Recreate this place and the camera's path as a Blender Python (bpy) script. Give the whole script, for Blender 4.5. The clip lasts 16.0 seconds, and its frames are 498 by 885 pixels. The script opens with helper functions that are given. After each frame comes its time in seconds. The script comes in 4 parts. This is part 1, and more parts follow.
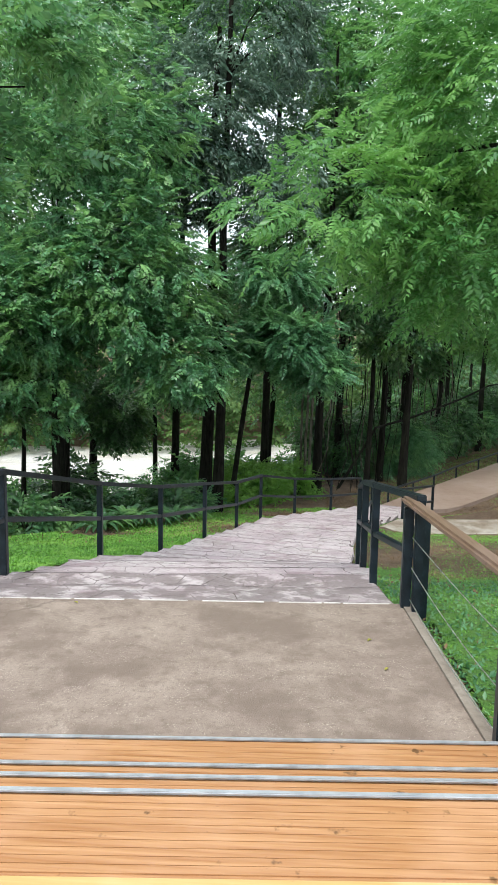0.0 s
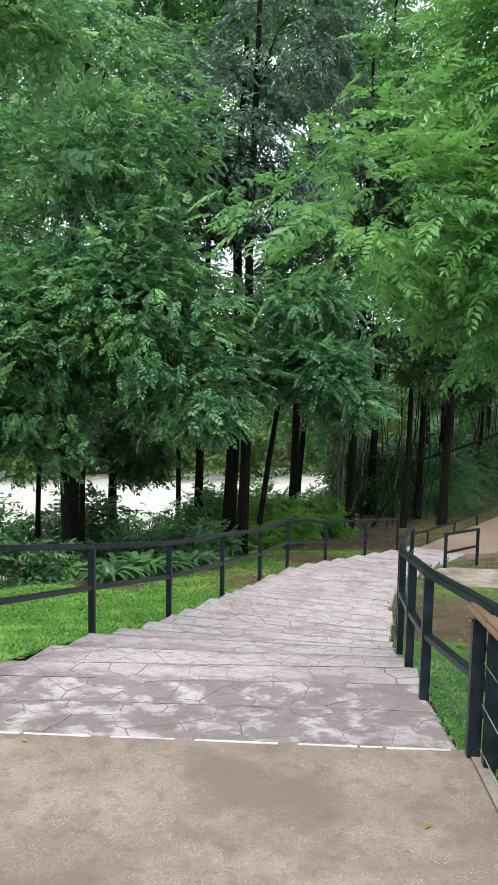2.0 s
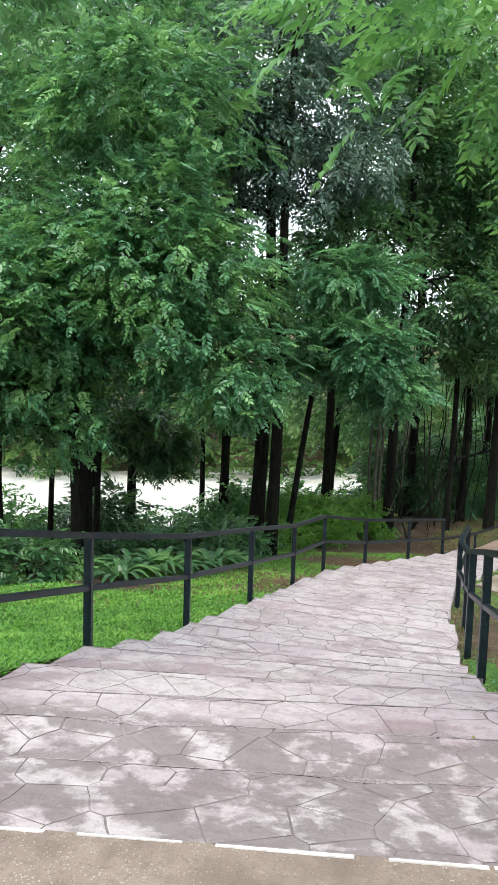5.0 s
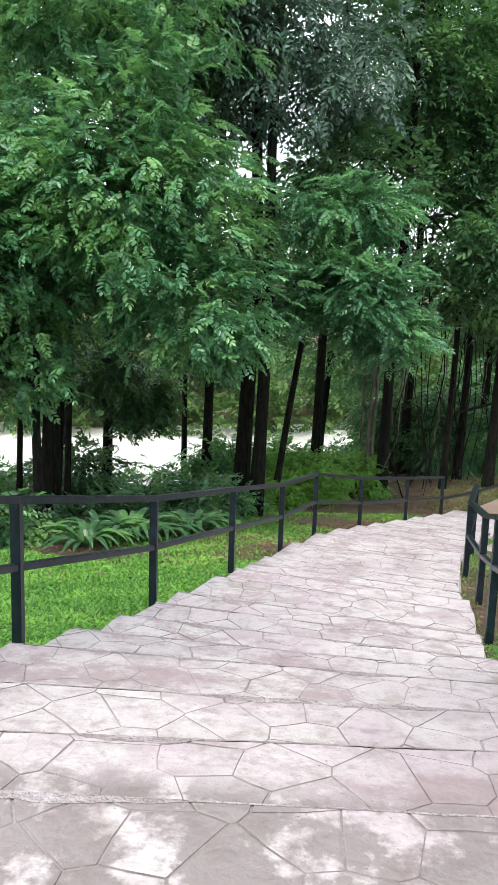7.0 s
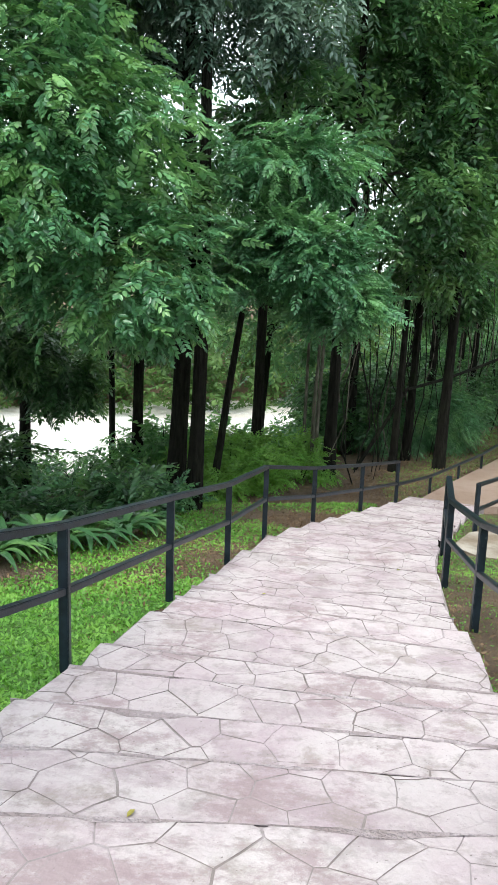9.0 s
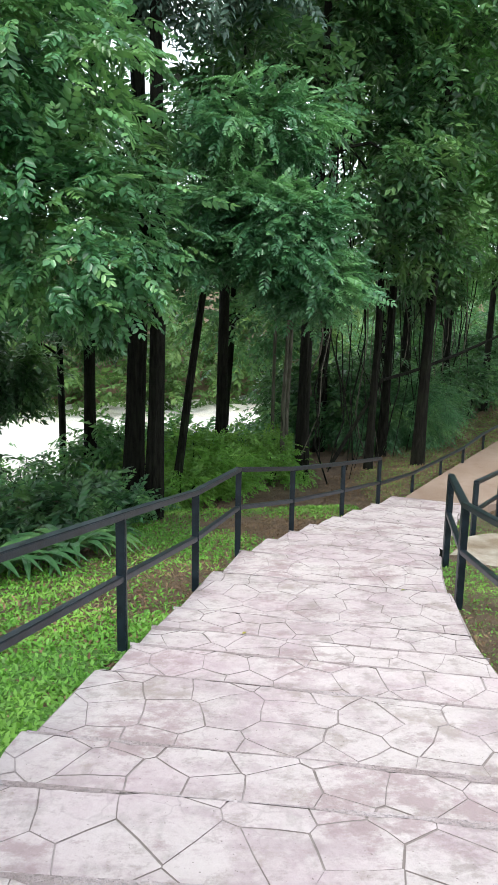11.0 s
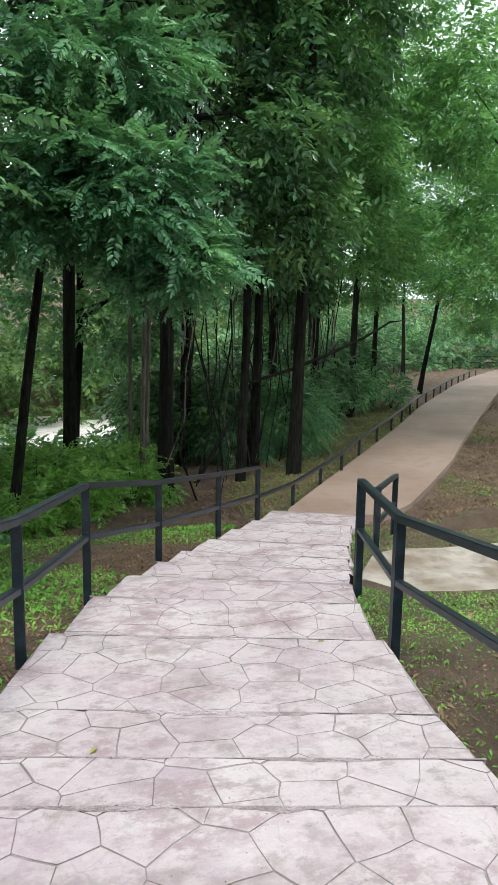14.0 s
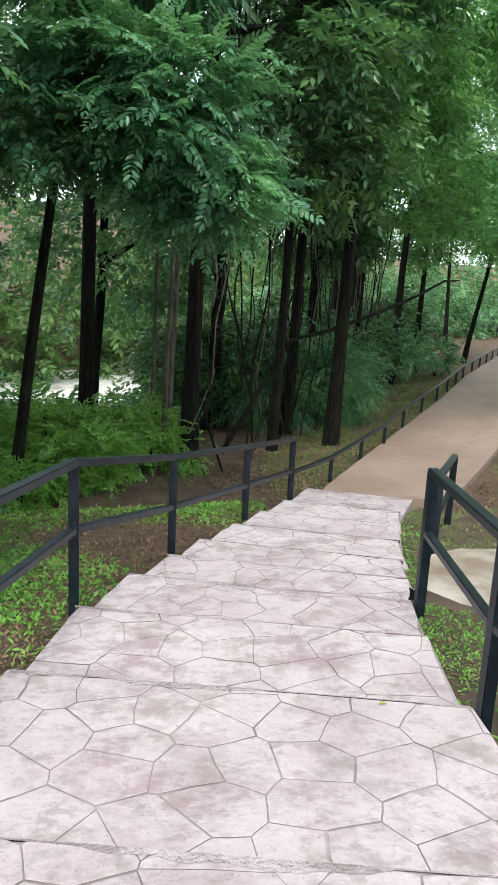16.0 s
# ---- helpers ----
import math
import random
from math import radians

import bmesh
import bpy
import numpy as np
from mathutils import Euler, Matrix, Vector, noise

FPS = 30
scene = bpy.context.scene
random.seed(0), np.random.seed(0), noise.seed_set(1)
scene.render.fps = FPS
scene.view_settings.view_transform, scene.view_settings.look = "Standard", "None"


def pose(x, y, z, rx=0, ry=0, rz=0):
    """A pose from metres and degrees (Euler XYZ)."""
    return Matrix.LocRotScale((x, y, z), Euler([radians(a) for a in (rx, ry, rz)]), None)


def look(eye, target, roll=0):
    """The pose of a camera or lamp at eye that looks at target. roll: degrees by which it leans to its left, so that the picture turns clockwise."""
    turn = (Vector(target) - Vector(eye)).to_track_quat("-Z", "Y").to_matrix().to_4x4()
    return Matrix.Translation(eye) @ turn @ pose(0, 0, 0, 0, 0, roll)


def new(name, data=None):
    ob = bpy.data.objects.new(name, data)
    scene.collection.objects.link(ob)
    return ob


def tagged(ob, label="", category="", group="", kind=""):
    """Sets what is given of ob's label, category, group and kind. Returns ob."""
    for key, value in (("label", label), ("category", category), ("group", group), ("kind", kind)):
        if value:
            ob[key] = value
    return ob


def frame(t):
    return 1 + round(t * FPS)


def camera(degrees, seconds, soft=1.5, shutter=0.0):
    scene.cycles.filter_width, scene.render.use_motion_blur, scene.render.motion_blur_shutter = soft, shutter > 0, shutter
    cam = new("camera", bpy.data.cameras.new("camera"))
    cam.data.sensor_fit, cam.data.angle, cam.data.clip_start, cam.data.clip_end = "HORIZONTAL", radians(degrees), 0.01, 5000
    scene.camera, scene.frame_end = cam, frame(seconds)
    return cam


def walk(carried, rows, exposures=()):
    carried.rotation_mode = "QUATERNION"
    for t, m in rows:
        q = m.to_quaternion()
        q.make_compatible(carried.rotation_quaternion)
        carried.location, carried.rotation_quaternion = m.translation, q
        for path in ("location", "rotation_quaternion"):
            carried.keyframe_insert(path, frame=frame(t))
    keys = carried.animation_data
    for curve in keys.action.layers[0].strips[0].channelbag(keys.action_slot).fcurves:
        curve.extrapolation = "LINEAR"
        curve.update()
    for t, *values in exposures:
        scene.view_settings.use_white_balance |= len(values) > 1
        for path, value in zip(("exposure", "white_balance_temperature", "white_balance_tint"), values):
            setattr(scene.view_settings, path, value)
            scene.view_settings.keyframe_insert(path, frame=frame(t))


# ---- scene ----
cam = camera(37.6, 16.0)
PATH = [
    (0, (0.991, -0.035, 2.052), (0.876, 1.944, 1.783), 1.0),
    (0.5, (1.021, 0.385, 2.063), (0.899, 2.361, 1.784), 1.1),
    (1, (1.016, 0.783, 2.126), (0.923, 2.754, 1.8), 0.9),
    (1.5, (1.041, 1.171, 2.164), (0.896, 3.139, 1.837), 1.5),
    (2, (1.027, 1.499, 2.208), (0.822, 3.478, 2.0), 1.0),
    (2.5, (1.063, 1.714, 2.264), (0.683, 3.674, 2.139), 0.8),
    (3, (0.981, 2.07, 2.109), (0.46, 4.0, 2.028), 1.3),
    (3.5, (0.936, 2.314, 1.997), (0.605, 4.286, 1.967), 1.6),
    (4, (0.895, 2.54, 1.899), (0.591, 4.515, 1.822), 1.9),
    (4.5, (0.802, 2.834, 1.8), (0.515, 4.808, 1.655), 1.8),
    (7, (0.616, 4.559, 1.418), (0.381, 6.52, 1.104), 1.9),
    (7.5, (0.578, 4.975, 1.465), (0.372, 6.937, 1.136), 1.7),
    (8, (0.487, 5.435, 1.478), (0.271, 7.389, 1.111), 1.4),
    (8.5, (0.363, 5.803, 1.473), (0.206, 7.75, 1.046), 0.6),
    (9, (0.325, 6.277, 1.332), (0.278, 8.24, 0.955), 2.0),
    (11.5, (0.198, 8.072, 0.951), (0.319, 10.033, 0.575), 0.7),
    (12, (0.259, 8.373, 0.854), (0.506, 10.292, 0.346), 1.5),
    (12.5, (0.287, 8.733, 0.821), (0.605, 10.618, 0.231), 1.4),
    (13, (0.278, 9.008, 0.71), (0.646, 10.95, 0.408), 4.7),
    (13.5, (0.313, 9.494, 0.541), (0.717, 11.429, 0.239), 1.2),
    (14, (0.348, 9.823, 0.506), (0.787, 11.747, 0.184), 0.9),
    (14.5, (0.451, 10.218, 0.488), (0.941, 12.125, 0.134), 1.3),
    (15, (0.47, 10.622, 0.392), (0.954, 12.522, -0.005), 0.4),
    (15.5, (0.515, 10.948, 0.365), (0.938, 12.857, -0.055), 0.5),
    (16, (0.607, 11.3, 0.33), (0.967, 13.22, -0.098), 3.0),
]
walk(cam, [(t, look(eye, target, roll)) for t, eye, target, roll in PATH],
     exposures=[(0, 0.2), (3, 0.15), (4.5, 0.25), (7, 0.5), (12.5, 0.4), (13.5, 0.25), (14.5, 0.25), (16, 0.4)])

# ---- world and light: bright overcast sky over a clearing in the trees ----
world = bpy.data.worlds.new("sky")
scene.world = world
world.use_nodes = True
wn = world.node_tree.nodes
wl = world.node_tree.links
sky = wn.new("ShaderNodeTexSky")
sky.sky_type = "NISHITA"
sky.sun_disc = False
sky.sun_elevation = radians(60)
sky.sun_rotation = radians(200)
sky.air_density, sky.dust_density, sky.ozone_density = 1.0, 4.0, 1.0
wn["Background"].inputs["Strength"].default_value = 0.15
cloud = wn.new("ShaderNodeMix")
cloud.data_type = "RGBA"
cloud.inputs[0].default_value = 0.8
cloud.inputs[7].default_value = (9.6, 10.4, 11.2, 1)
wl.new(sky.outputs["Color"], cloud.inputs[6])
wl.new(cloud.outputs[2], wn["Background"].inputs["Color"])
sun_data = bpy.data.lights.new("sun", "SUN")
sun_data.energy, sun_data.angle, sun_data.color = 2.3, radians(24), (1.0, 0.97, 0.92)
sun = new("sun", sun_data)
SUN_AZ, SUN_EL = radians(200), radians(60)
sun.matrix_world = look((0, 0, 30), (-math.sin(SUN_AZ) * 10, -math.cos(SUN_AZ) * 10, 30 - 10 * math.tan(SUN_EL)))


# ---- materials ----
def material(name, rough=0.8, metal=0.0):
    m = bpy.data.materials.new(name)
    m.use_nodes = True
    b = m.node_tree.nodes["Principled BSDF"]
    b.inputs["Roughness"].default_value = rough
    b.inputs["Metallic"].default_value = metal
    return m, m.node_tree.nodes, m.node_tree.links, b


def coords(n, l, scale=(1, 1, 1)):
    g = n.new("ShaderNodeNewGeometry")
    mp = n.new("ShaderNodeMapping")
    mp.inputs["Scale"].default_value = scale
    l.new(g.outputs["Position"], mp.inputs["Vector"])
    return mp.outputs["Vector"]


def noise_fac(n, l, vec, scale, detail=4.0, lo=0.35, hi=0.65, rough=0.55):
    t = n.new("ShaderNodeTexNoise")
    t.inputs["Scale"].default_value = scale
    t.inputs["Detail"].default_value = detail
    t.inputs["Roughness"].default_value = rough
    l.new(vec, t.inputs["Vector"])
    r = n.new("ShaderNodeMapRange")
    r.inputs["From Min"].default_value = lo
    r.inputs["From Max"].default_value = hi
    l.new(t.outputs["Fac"], r.inputs["Value"])
    return r.outputs["Result"]


def mix(n, l, fac, a, b, mode="MIX"):
    x = n.new("ShaderNodeMix")
    x.data_type = "RGBA"
    x.blend_type = mode
    if isinstance(fac, float):
        x.inputs[0].default_value = fac
    else:
        l.new(fac, x.inputs[0])
    for i, v in ((6, a), (7, b)):
        if isinstance(v, tuple):
            x.inputs[i].default_value = (*v, 1)
        else:
            l.new(v, x.inputs[i])
    return x.outputs[2]


def bump(n, l, b, height, strength=0.4, distance=0.01):
    k = n.new("ShaderNodeBump")
    k.inputs["Strength"].default_value = strength
    k.inputs["Distance"].default_value = distance
    l.new(height, k.inputs["Height"])
    l.new(k.outputs["Normal"], b.inputs["Normal"])


def scaled(n, l, fac, k):
    x = n.new("ShaderNodeMath")
    x.operation = "MULTIPLY"
    x.inputs[1].default_value = k
    l.new(fac, x.inputs[0])
    return x.outputs[0]


def leaf_material(name, dark, light, tip, rough=0.42, through_light=0.35):
    m, n, l, b = material(name, rough)
    g = n.new("ShaderNodeNewGeometry")
    vec = coords(n, l)
    c = mix(n, l, g.outputs["Random Per Island"], dark, light)
    c = mix(n, l, scaled(n, l, noise_fac(n, l, vec, 1.2, 3, 0.5, 0.66), 0.8), c, tip)
    l.new(c, b.inputs["Base Color"])
    b.inputs["Specular IOR Level"].default_value = 0.5
    t = n.new("ShaderNodeBsdfTranslucent")
    warm = mix(n, l, 0.4, c, (tip[0] * 1.1, tip[1] * 1.15, tip[2] * 0.8))
    l.new(warm, t.inputs["Color"])
    s = n.new("ShaderNodeMixShader")
    s.inputs[0].default_value = through_light
    l.new(b.outputs[0], s.inputs[1])
    l.new(t.outputs[0], s.inputs[2])
    l.new(s.outputs[0], n["Material Output"].inputs["Surface"])
    return m


LEAF_MID = leaf_material("leaf_mid", (0.027, 0.099, 0.052), (0.134, 0.347, 0.16), (0.291, 0.538, 0.185), 0.28, 0.34)
LEAF_BLUE = leaf_material("leaf_glossy", (0.036, 0.084, 0.059), (0.144, 0.24, 0.191), (0.252, 0.384, 0.29), 0.24, 0.25)
LEAF_BRIGHT = leaf_material("leaf_bright", (0.056, 0.185, 0.064), (0.146, 0.358, 0.117), (0.28, 0.549, 0.16), 0.32, 0.42)
LEAF_DARK = leaf_material("leaf_dark", (0.015, 0.055, 0.027), (0.084, 0.212, 0.086), (0.189, 0.368, 0.117), 0.28, 0.32)
LEAF_FAR = leaf_material("leaf_far", (0.040, 0.105, 0.026), (0.092, 0.19, 0.048), (0.17, 0.28, 0.08), 0.6, 0.4)
LEAF_PINN = leaf_material("leaf_pinnate", (0.036, 0.126, 0.066), (0.114, 0.3, 0.139), (0.228, 0.48, 0.191), 0.32, 0.32)
GRASS = leaf_material("grass_blades", (0.075, 0.22, 0.03), (0.18, 0.43, 0.06), (0.28, 0.52, 0.09), 0.5, 0.3)
# lime leaves, coloured brighter for the open river light that misses these bushes
LEAF_LIME_LIT = leaf_material("leaf_lime_lit", (0.10, 0.26, 0.045), (0.22, 0.46, 0.09), (0.34, 0.58, 0.14), 0.4, 0.5)


def bark_material(name, a, b2):
    m, n, l, b = material(name, 0.95)
    b.inputs["Specular IOR Level"].default_value = 0.12
    vec = coords(n, l, (6, 6, 1.2))
    f = noise_fac(n, l, vec, 3.0, 6)
    c = mix(n, l, f, a, b2)
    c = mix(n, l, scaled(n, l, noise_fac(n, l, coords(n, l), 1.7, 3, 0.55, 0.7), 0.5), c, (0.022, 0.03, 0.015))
    l.new(c, b.inputs["Base Color"])
    bump(n, l, b, f, 0.9, 0.03)
    return m


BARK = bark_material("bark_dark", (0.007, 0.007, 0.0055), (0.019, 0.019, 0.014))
BARK_PALE = bark_material("bark_pale", (0.09, 0.085, 0.065), (0.19, 0.18, 0.14))


def stone_material():
    m, n, l, b = material("stamped_stone", 0.6)
    vec = coords(n, l)
    o = n.new("ShaderNodeObjectInfo")
    c = mix(n, l, o.outputs["Random"], (0.487, 0.437, 0.438), (0.53, 0.482, 0.48))
    c = mix(n, l, scaled(n, l, noise_fac(n, l, vec, 1.3, 4, 0.42, 0.66), 0.6), c, (0.45, 0.375, 0.392))
    c = mix(n, l, scaled(n, l, noise_fac(n, l, vec, 0.75, 7, 0.5, 0.62, 0.62), 0.55), c, (0.385, 0.285, 0.325))
    c = mix(n, l, scaled(n, l, noise_fac(n, l, vec, 4.5, 7, 0.55, 0.66, 0.65), 0.55), c, (0.25, 0.22, 0.21))
    c = mix(n, l, scaled(n, l, noise_fac(n, l, vec, 30, 5, 0.45, 0.7, 0.65), 0.2), c, (0.66, 0.61, 0.62))
    band = coords(n, l, (0.9, 1.35, 1.0))
    c = mix(n, l, scaled(n, l, noise_fac(n, l, band, 1.9, 8, 0.5, 0.6, 0.72), 0.52), c, (0.31, 0.235, 0.26))
    c = mix(n, l, scaled(n, l, noise_fac(n, l, band, 7.0, 8, 0.53, 0.63, 0.75), 0.6), c, (0.25, 0.21, 0.20))
    c = mix(n, l, scaled(n, l, noise_fac(n, l, vec, 2.7, 8, 0.56, 0.64, 0.7), 0.6), c, (0.27, 0.225, 0.20))
    c = mix(n, l, scaled(n, l, noise_fac(n, l, vec, 55, 2, 0.70, 0.74), 0.75), c, (0.13, 0.11, 0.10))
    c = mix(n, l, scaled(n, l, noise_fac(n, l, band, 1.2, 9, 0.53, 0.60, 0.78), 0.75), c, (0.29, 0.215, 0.225))
    # damp, darker steps at the top of the flight
    sp = n.new("ShaderNodeSeparateXYZ")
    l.new(vec, sp.inputs[0])
    r = n.new("ShaderNodeMapRange")
    r.inputs["From Min"].default_value, r.inputs["From Max"].default_value = 7.1, 6.9
    l.new(sp.outputs["Y"], r.inputs["Value"])
    wet = n.new("ShaderNodeMath")
    wet.operation = "MULTIPLY"
    l.new(r.outputs["Result"], wet.inputs[0])
    l.new(noise_fac(n, l, vec, 4.2, 7, 0.42, 0.50, 0.65), wet.inputs[1])
    c = mix(n, l, scaled(n, l, wet.outputs[0], 0.78), c, (0.185, 0.15, 0.148))
    # fine creases pressed into the surface, here and there
    wob = n.new("ShaderNodeTexNoise")
    wob.inputs["Scale"].default_value = 6
    l.new(vec, wob.inputs["Vector"])
    bent = n.new("ShaderNodeMix")
    bent.data_type = "VECTOR"
    bent.inputs[0].default_value = 0.16
    l.new(vec, bent.inputs[4])
    l.new(wob.outputs["Color"], bent.inputs[5])
    cr = n.new("ShaderNodeTexVoronoi")
    cr.feature = "DISTANCE_TO_EDGE"
    cr.inputs["Scale"].default_value = 5.5
    l.new(bent.outputs[1], cr.inputs["Vector"])
    line = n.new("ShaderNodeMapRange")
    line.inputs["From Min"].default_value, line.inputs["From Max"].default_value = 0.035, 0.0
    l.new(cr.outputs["Distance"], line.inputs["Value"])
    some = n.new("ShaderNodeMath")
    some.operation = "MULTIPLY"
    l.new(line.outputs["Result"], some.inputs[0])
    l.new(noise_fac(n, l, vec, 2.3, 4, 0.5, 0.6), some.inputs[1])
    c = mix(n, l, scaled(n, l, some.outputs[0], 0.38), c, (0.27, 0.235, 0.235))
    l.new(c, b.inputs["Base Color"])
    f = noise_fac(n, l, vec, 22, 6, 0.3, 0.7)
    rr = n.new("ShaderNodeMapRange")
    rr.inputs["To Min"].default_value, rr.inputs["To Max"].default_value = 0.38, 0.75
    l.new(noise_fac(n, l, vec, 2.6, 4), rr.inputs["Value"])
    l.new(rr.outputs["Result"], b.inputs["Roughness"])
    bump(n, l, b, f, 0.35, 0.012)
    return m


STONE = stone_material()


def mottled(name, a, b2, c3, s1=1.5, s2=14.0, rough=0.85, relief=0.4, depth=0.01, grain=60):
    m, n, l, b = material(name, rough)
    vec = coords(n, l)
    c = mix(n, l, noise_fac(n, l, vec, s1, 5, 0.38, 0.64), a, b2)
    c = mix(n, l, scaled(n, l, noise_fac(n, l, vec, s2, 5, 0.5, 0.7), 0.55), c, c3)
    g = noise_fac(n, l, vec, grain, 3, 0.3, 0.7)
    c = mix(n, l, scaled(n, l, g, 0.22), c, (a[0] * 0.55, a[1] * 0.55, a[2] * 0.55))
    l.new(c, b.inputs["Base Color"])
    bump(n, l, b, g, relief, depth)
    return m


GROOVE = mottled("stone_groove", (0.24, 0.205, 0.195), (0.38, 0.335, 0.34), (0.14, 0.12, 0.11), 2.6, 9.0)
NOSING = mottled("stained_nosing", (0.29, 0.235, 0.235), (0.49, 0.43, 0.445), (0.23, 0.19, 0.18), 2.4, 16.0, 0.75, 0.8, 0.02, 40)
CONCRETE = mottled("worn_concrete", (0.245, 0.19, 0.155), (0.345, 0.278, 0.228), (0.14, 0.105, 0.078), 1.9, 10.0, 0.8, 0.4, 0.005, 150)
def concrete_detail():
    n, l = CONCRETE.node_tree.nodes, CONCRETE.node_tree.links
    p = n["Principled BSDF"]
    vec = coords(n, l)
    src = p.inputs["Base Color"].links[0].from_socket
    v = n.new("ShaderNodeTexVoronoi")
    v.inputs["Scale"].default_value = 70
    l.new(vec, v.inputs["Vector"])
    r = n.new("ShaderNodeMapRange")
    r.inputs["From Min"].default_value, r.inputs["From Max"].default_value = 0.30, 0.18
    l.new(v.outputs["Distance"], r.inputs["Value"])
    pick = n.new("ShaderNodeMath")
    pick.operation = "MULTIPLY"
    l.new(r.outputs["Result"], pick.inputs[0])
    l.new(noise_fac(n, l, vec, 9, 3, 0.4, 0.6), pick.inputs[1])
    c = mix(n, l, scaled(n, l, noise_fac(n, l, vec, 45, 4, 0.52, 0.66, 0.7), 0.55), src, (0.13, 0.10, 0.075))
    c = mix(n, l, scaled(n, l, pick.outputs[0], 0.75), c, (0.52, 0.46, 0.38))
    e = n.new("ShaderNodeTexVoronoi")
    e.feature = "DISTANCE_TO_EDGE"
    e.inputs["Scale"].default_value = 0.42
    wob = n.new("ShaderNodeTexNoise")
    wob.inputs["Scale"].default_value = 5
    wob.inputs["Detail"].default_value = 6
    l.new(vec, wob.inputs["Vector"])
    add = n.new("ShaderNodeMix")
    add.data_type = "VECTOR"
    add.inputs[0].default_value = 0.3
    l.new(vec, add.inputs[4])
    l.new(wob.outputs["Color"], add.inputs[5])
    l.new(add.outputs[1], e.inputs["Vector"])
    k = n.new("ShaderNodeMapRange")
    k.inputs["From Min"].default_value, k.inputs["From Max"].default_value = 0.009, 0.0
    l.new(e.outputs["Distance"], k.inputs["Value"])
    c = mix(n, l, scaled(n, l, k.outputs["Result"], 0.65), c, (0.10, 0.075, 0.055))
    c = mix(n, l, scaled(n, l, noise_fac(n, l, vec, 1.1, 7, 0.48, 0.58, 0.65), 0.75), c, (0.17, 0.128, 0.10))
    l.new(c, p.inputs["Base Color"])


concrete_detail()
KERB = mottled("kerb_concrete", (0.24, 0.20, 0.16), (0.33, 0.29, 0.24), (0.15, 0.12, 0.09))
SLAB = mottled("stained_slab", (0.45, 0.41, 0.35), (0.20, 0.15, 0.10), (0.12, 0.085, 0.055), 1.9, 5.0, 0.5)
BROWN_PATH = mottled("brown_path", (0.26, 0.185, 0.14), (0.33, 0.25, 0.20), (0.22, 0.14, 0.095), 0.5, 3.0, 0.7)
WHITE_LINE = mottled("white_line", (0.75, 0.74, 0.72), (0.6, 0.58, 0.55), (0.4, 0.37, 0.33), 4, 20)
RIVERBED = mottled("rock_wet", (0.06, 0.05, 0.04), (0.11, 0.095, 0.075), (0.04, 0.035, 0.03), 1.5, 6.0, 0.45, 1.0, 0.05, 5)


def soil_material():
    m, n, l, b = material("soil_and_weeds", 0.95)
    vec = coords(n, l)
    soil = mix(n, l, noise_fac(n, l, vec, 2.2, 5), (0.14, 0.092, 0.058), (0.26, 0.18, 0.118))
    soil = mix(n, l, scaled(n, l, noise_fac(n, l, vec, 28, 4, 0.5, 0.7), 0.7), soil, (0.20, 0.145, 0.095))
    green = mix(n, l, noise_fac(n, l, vec, 9, 5), (0.04, 0.11, 0.018), (0.09, 0.19, 0.03))
    c = mix(n, l, noise_fac(n, l, vec, 0.9, 7, 0.66, 0.78, 0.65), soil, green)
    l.new(c, b.inputs["Base Color"])
    soil_grain = noise_fac(n, l, vec, 75, 5, 0.52, 0.66, 0.7)
    c = mix(n, l, scaled(n, l, soil_grain, 0.7), c, (0.045, 0.03, 0.02))
    c = mix(n, l, scaled(n, l, noise_fac(n, l, vec, 110, 3, 0.62, 0.7), 0.8), c, (0.34, 0.26, 0.18))
    l.new(c, b.inputs["Base Color"])
    bump(n, l, b, noise_fac(n, l, vec, 34, 9, 0.3, 0.7, 0.75), 1.0, 0.06)
    return m


SOIL = soil_material()
LAWN = mottled("lawn_base", (0.06, 0.165, 0.022), (0.10, 0.25, 0.034), (0.085, 0.095, 0.03), 1.2, 7.0, 0.95, 1.0, 0.03, 24)


def water_material():
    m, n, l, b = material("muddy_white_water_glare", 0.22)
    vec = coords(n, l, (1.0, 2.2, 1.0))
    # foam whites raised further: the sky's bright reflection is put into the base colour
    c = mix(n, l, noise_fac(n, l, vec, 0.25, 5, 0.36, 0.6), (0.80, 0.76, 0.68), (0.93, 0.92, 0.89))
    c = mix(n, l, scaled(n, l, noise_fac(n, l, vec, 1.4, 5, 0.5, 0.68), 0.7), c, (0.88, 0.86, 0.82))
    # brown water takes over to the right, where the painted glare ends
    sp = n.new("ShaderNodeSeparateXYZ")
    l.new(coords(n, l), sp.inputs[0])
    off_glare = n.new("ShaderNodeMapRange")
    off_glare.inputs["From Min"].default_value, off_glare.inputs["From Max"].default_value = 3.0, 7.0
    l.new(sp.outputs["X"], off_glare.inputs["Value"])
    c = mix(n, l, off_glare.outputs["Result"], c, (0.21, 0.16, 0.10))
    l.new(c, b.inputs["Base Color"])
    bump(n, l, b, noise_fac(n, l, vec, 1.8, 5, 0.3, 0.7), 0.5, 0.08)
    return m


WATER = water_material()


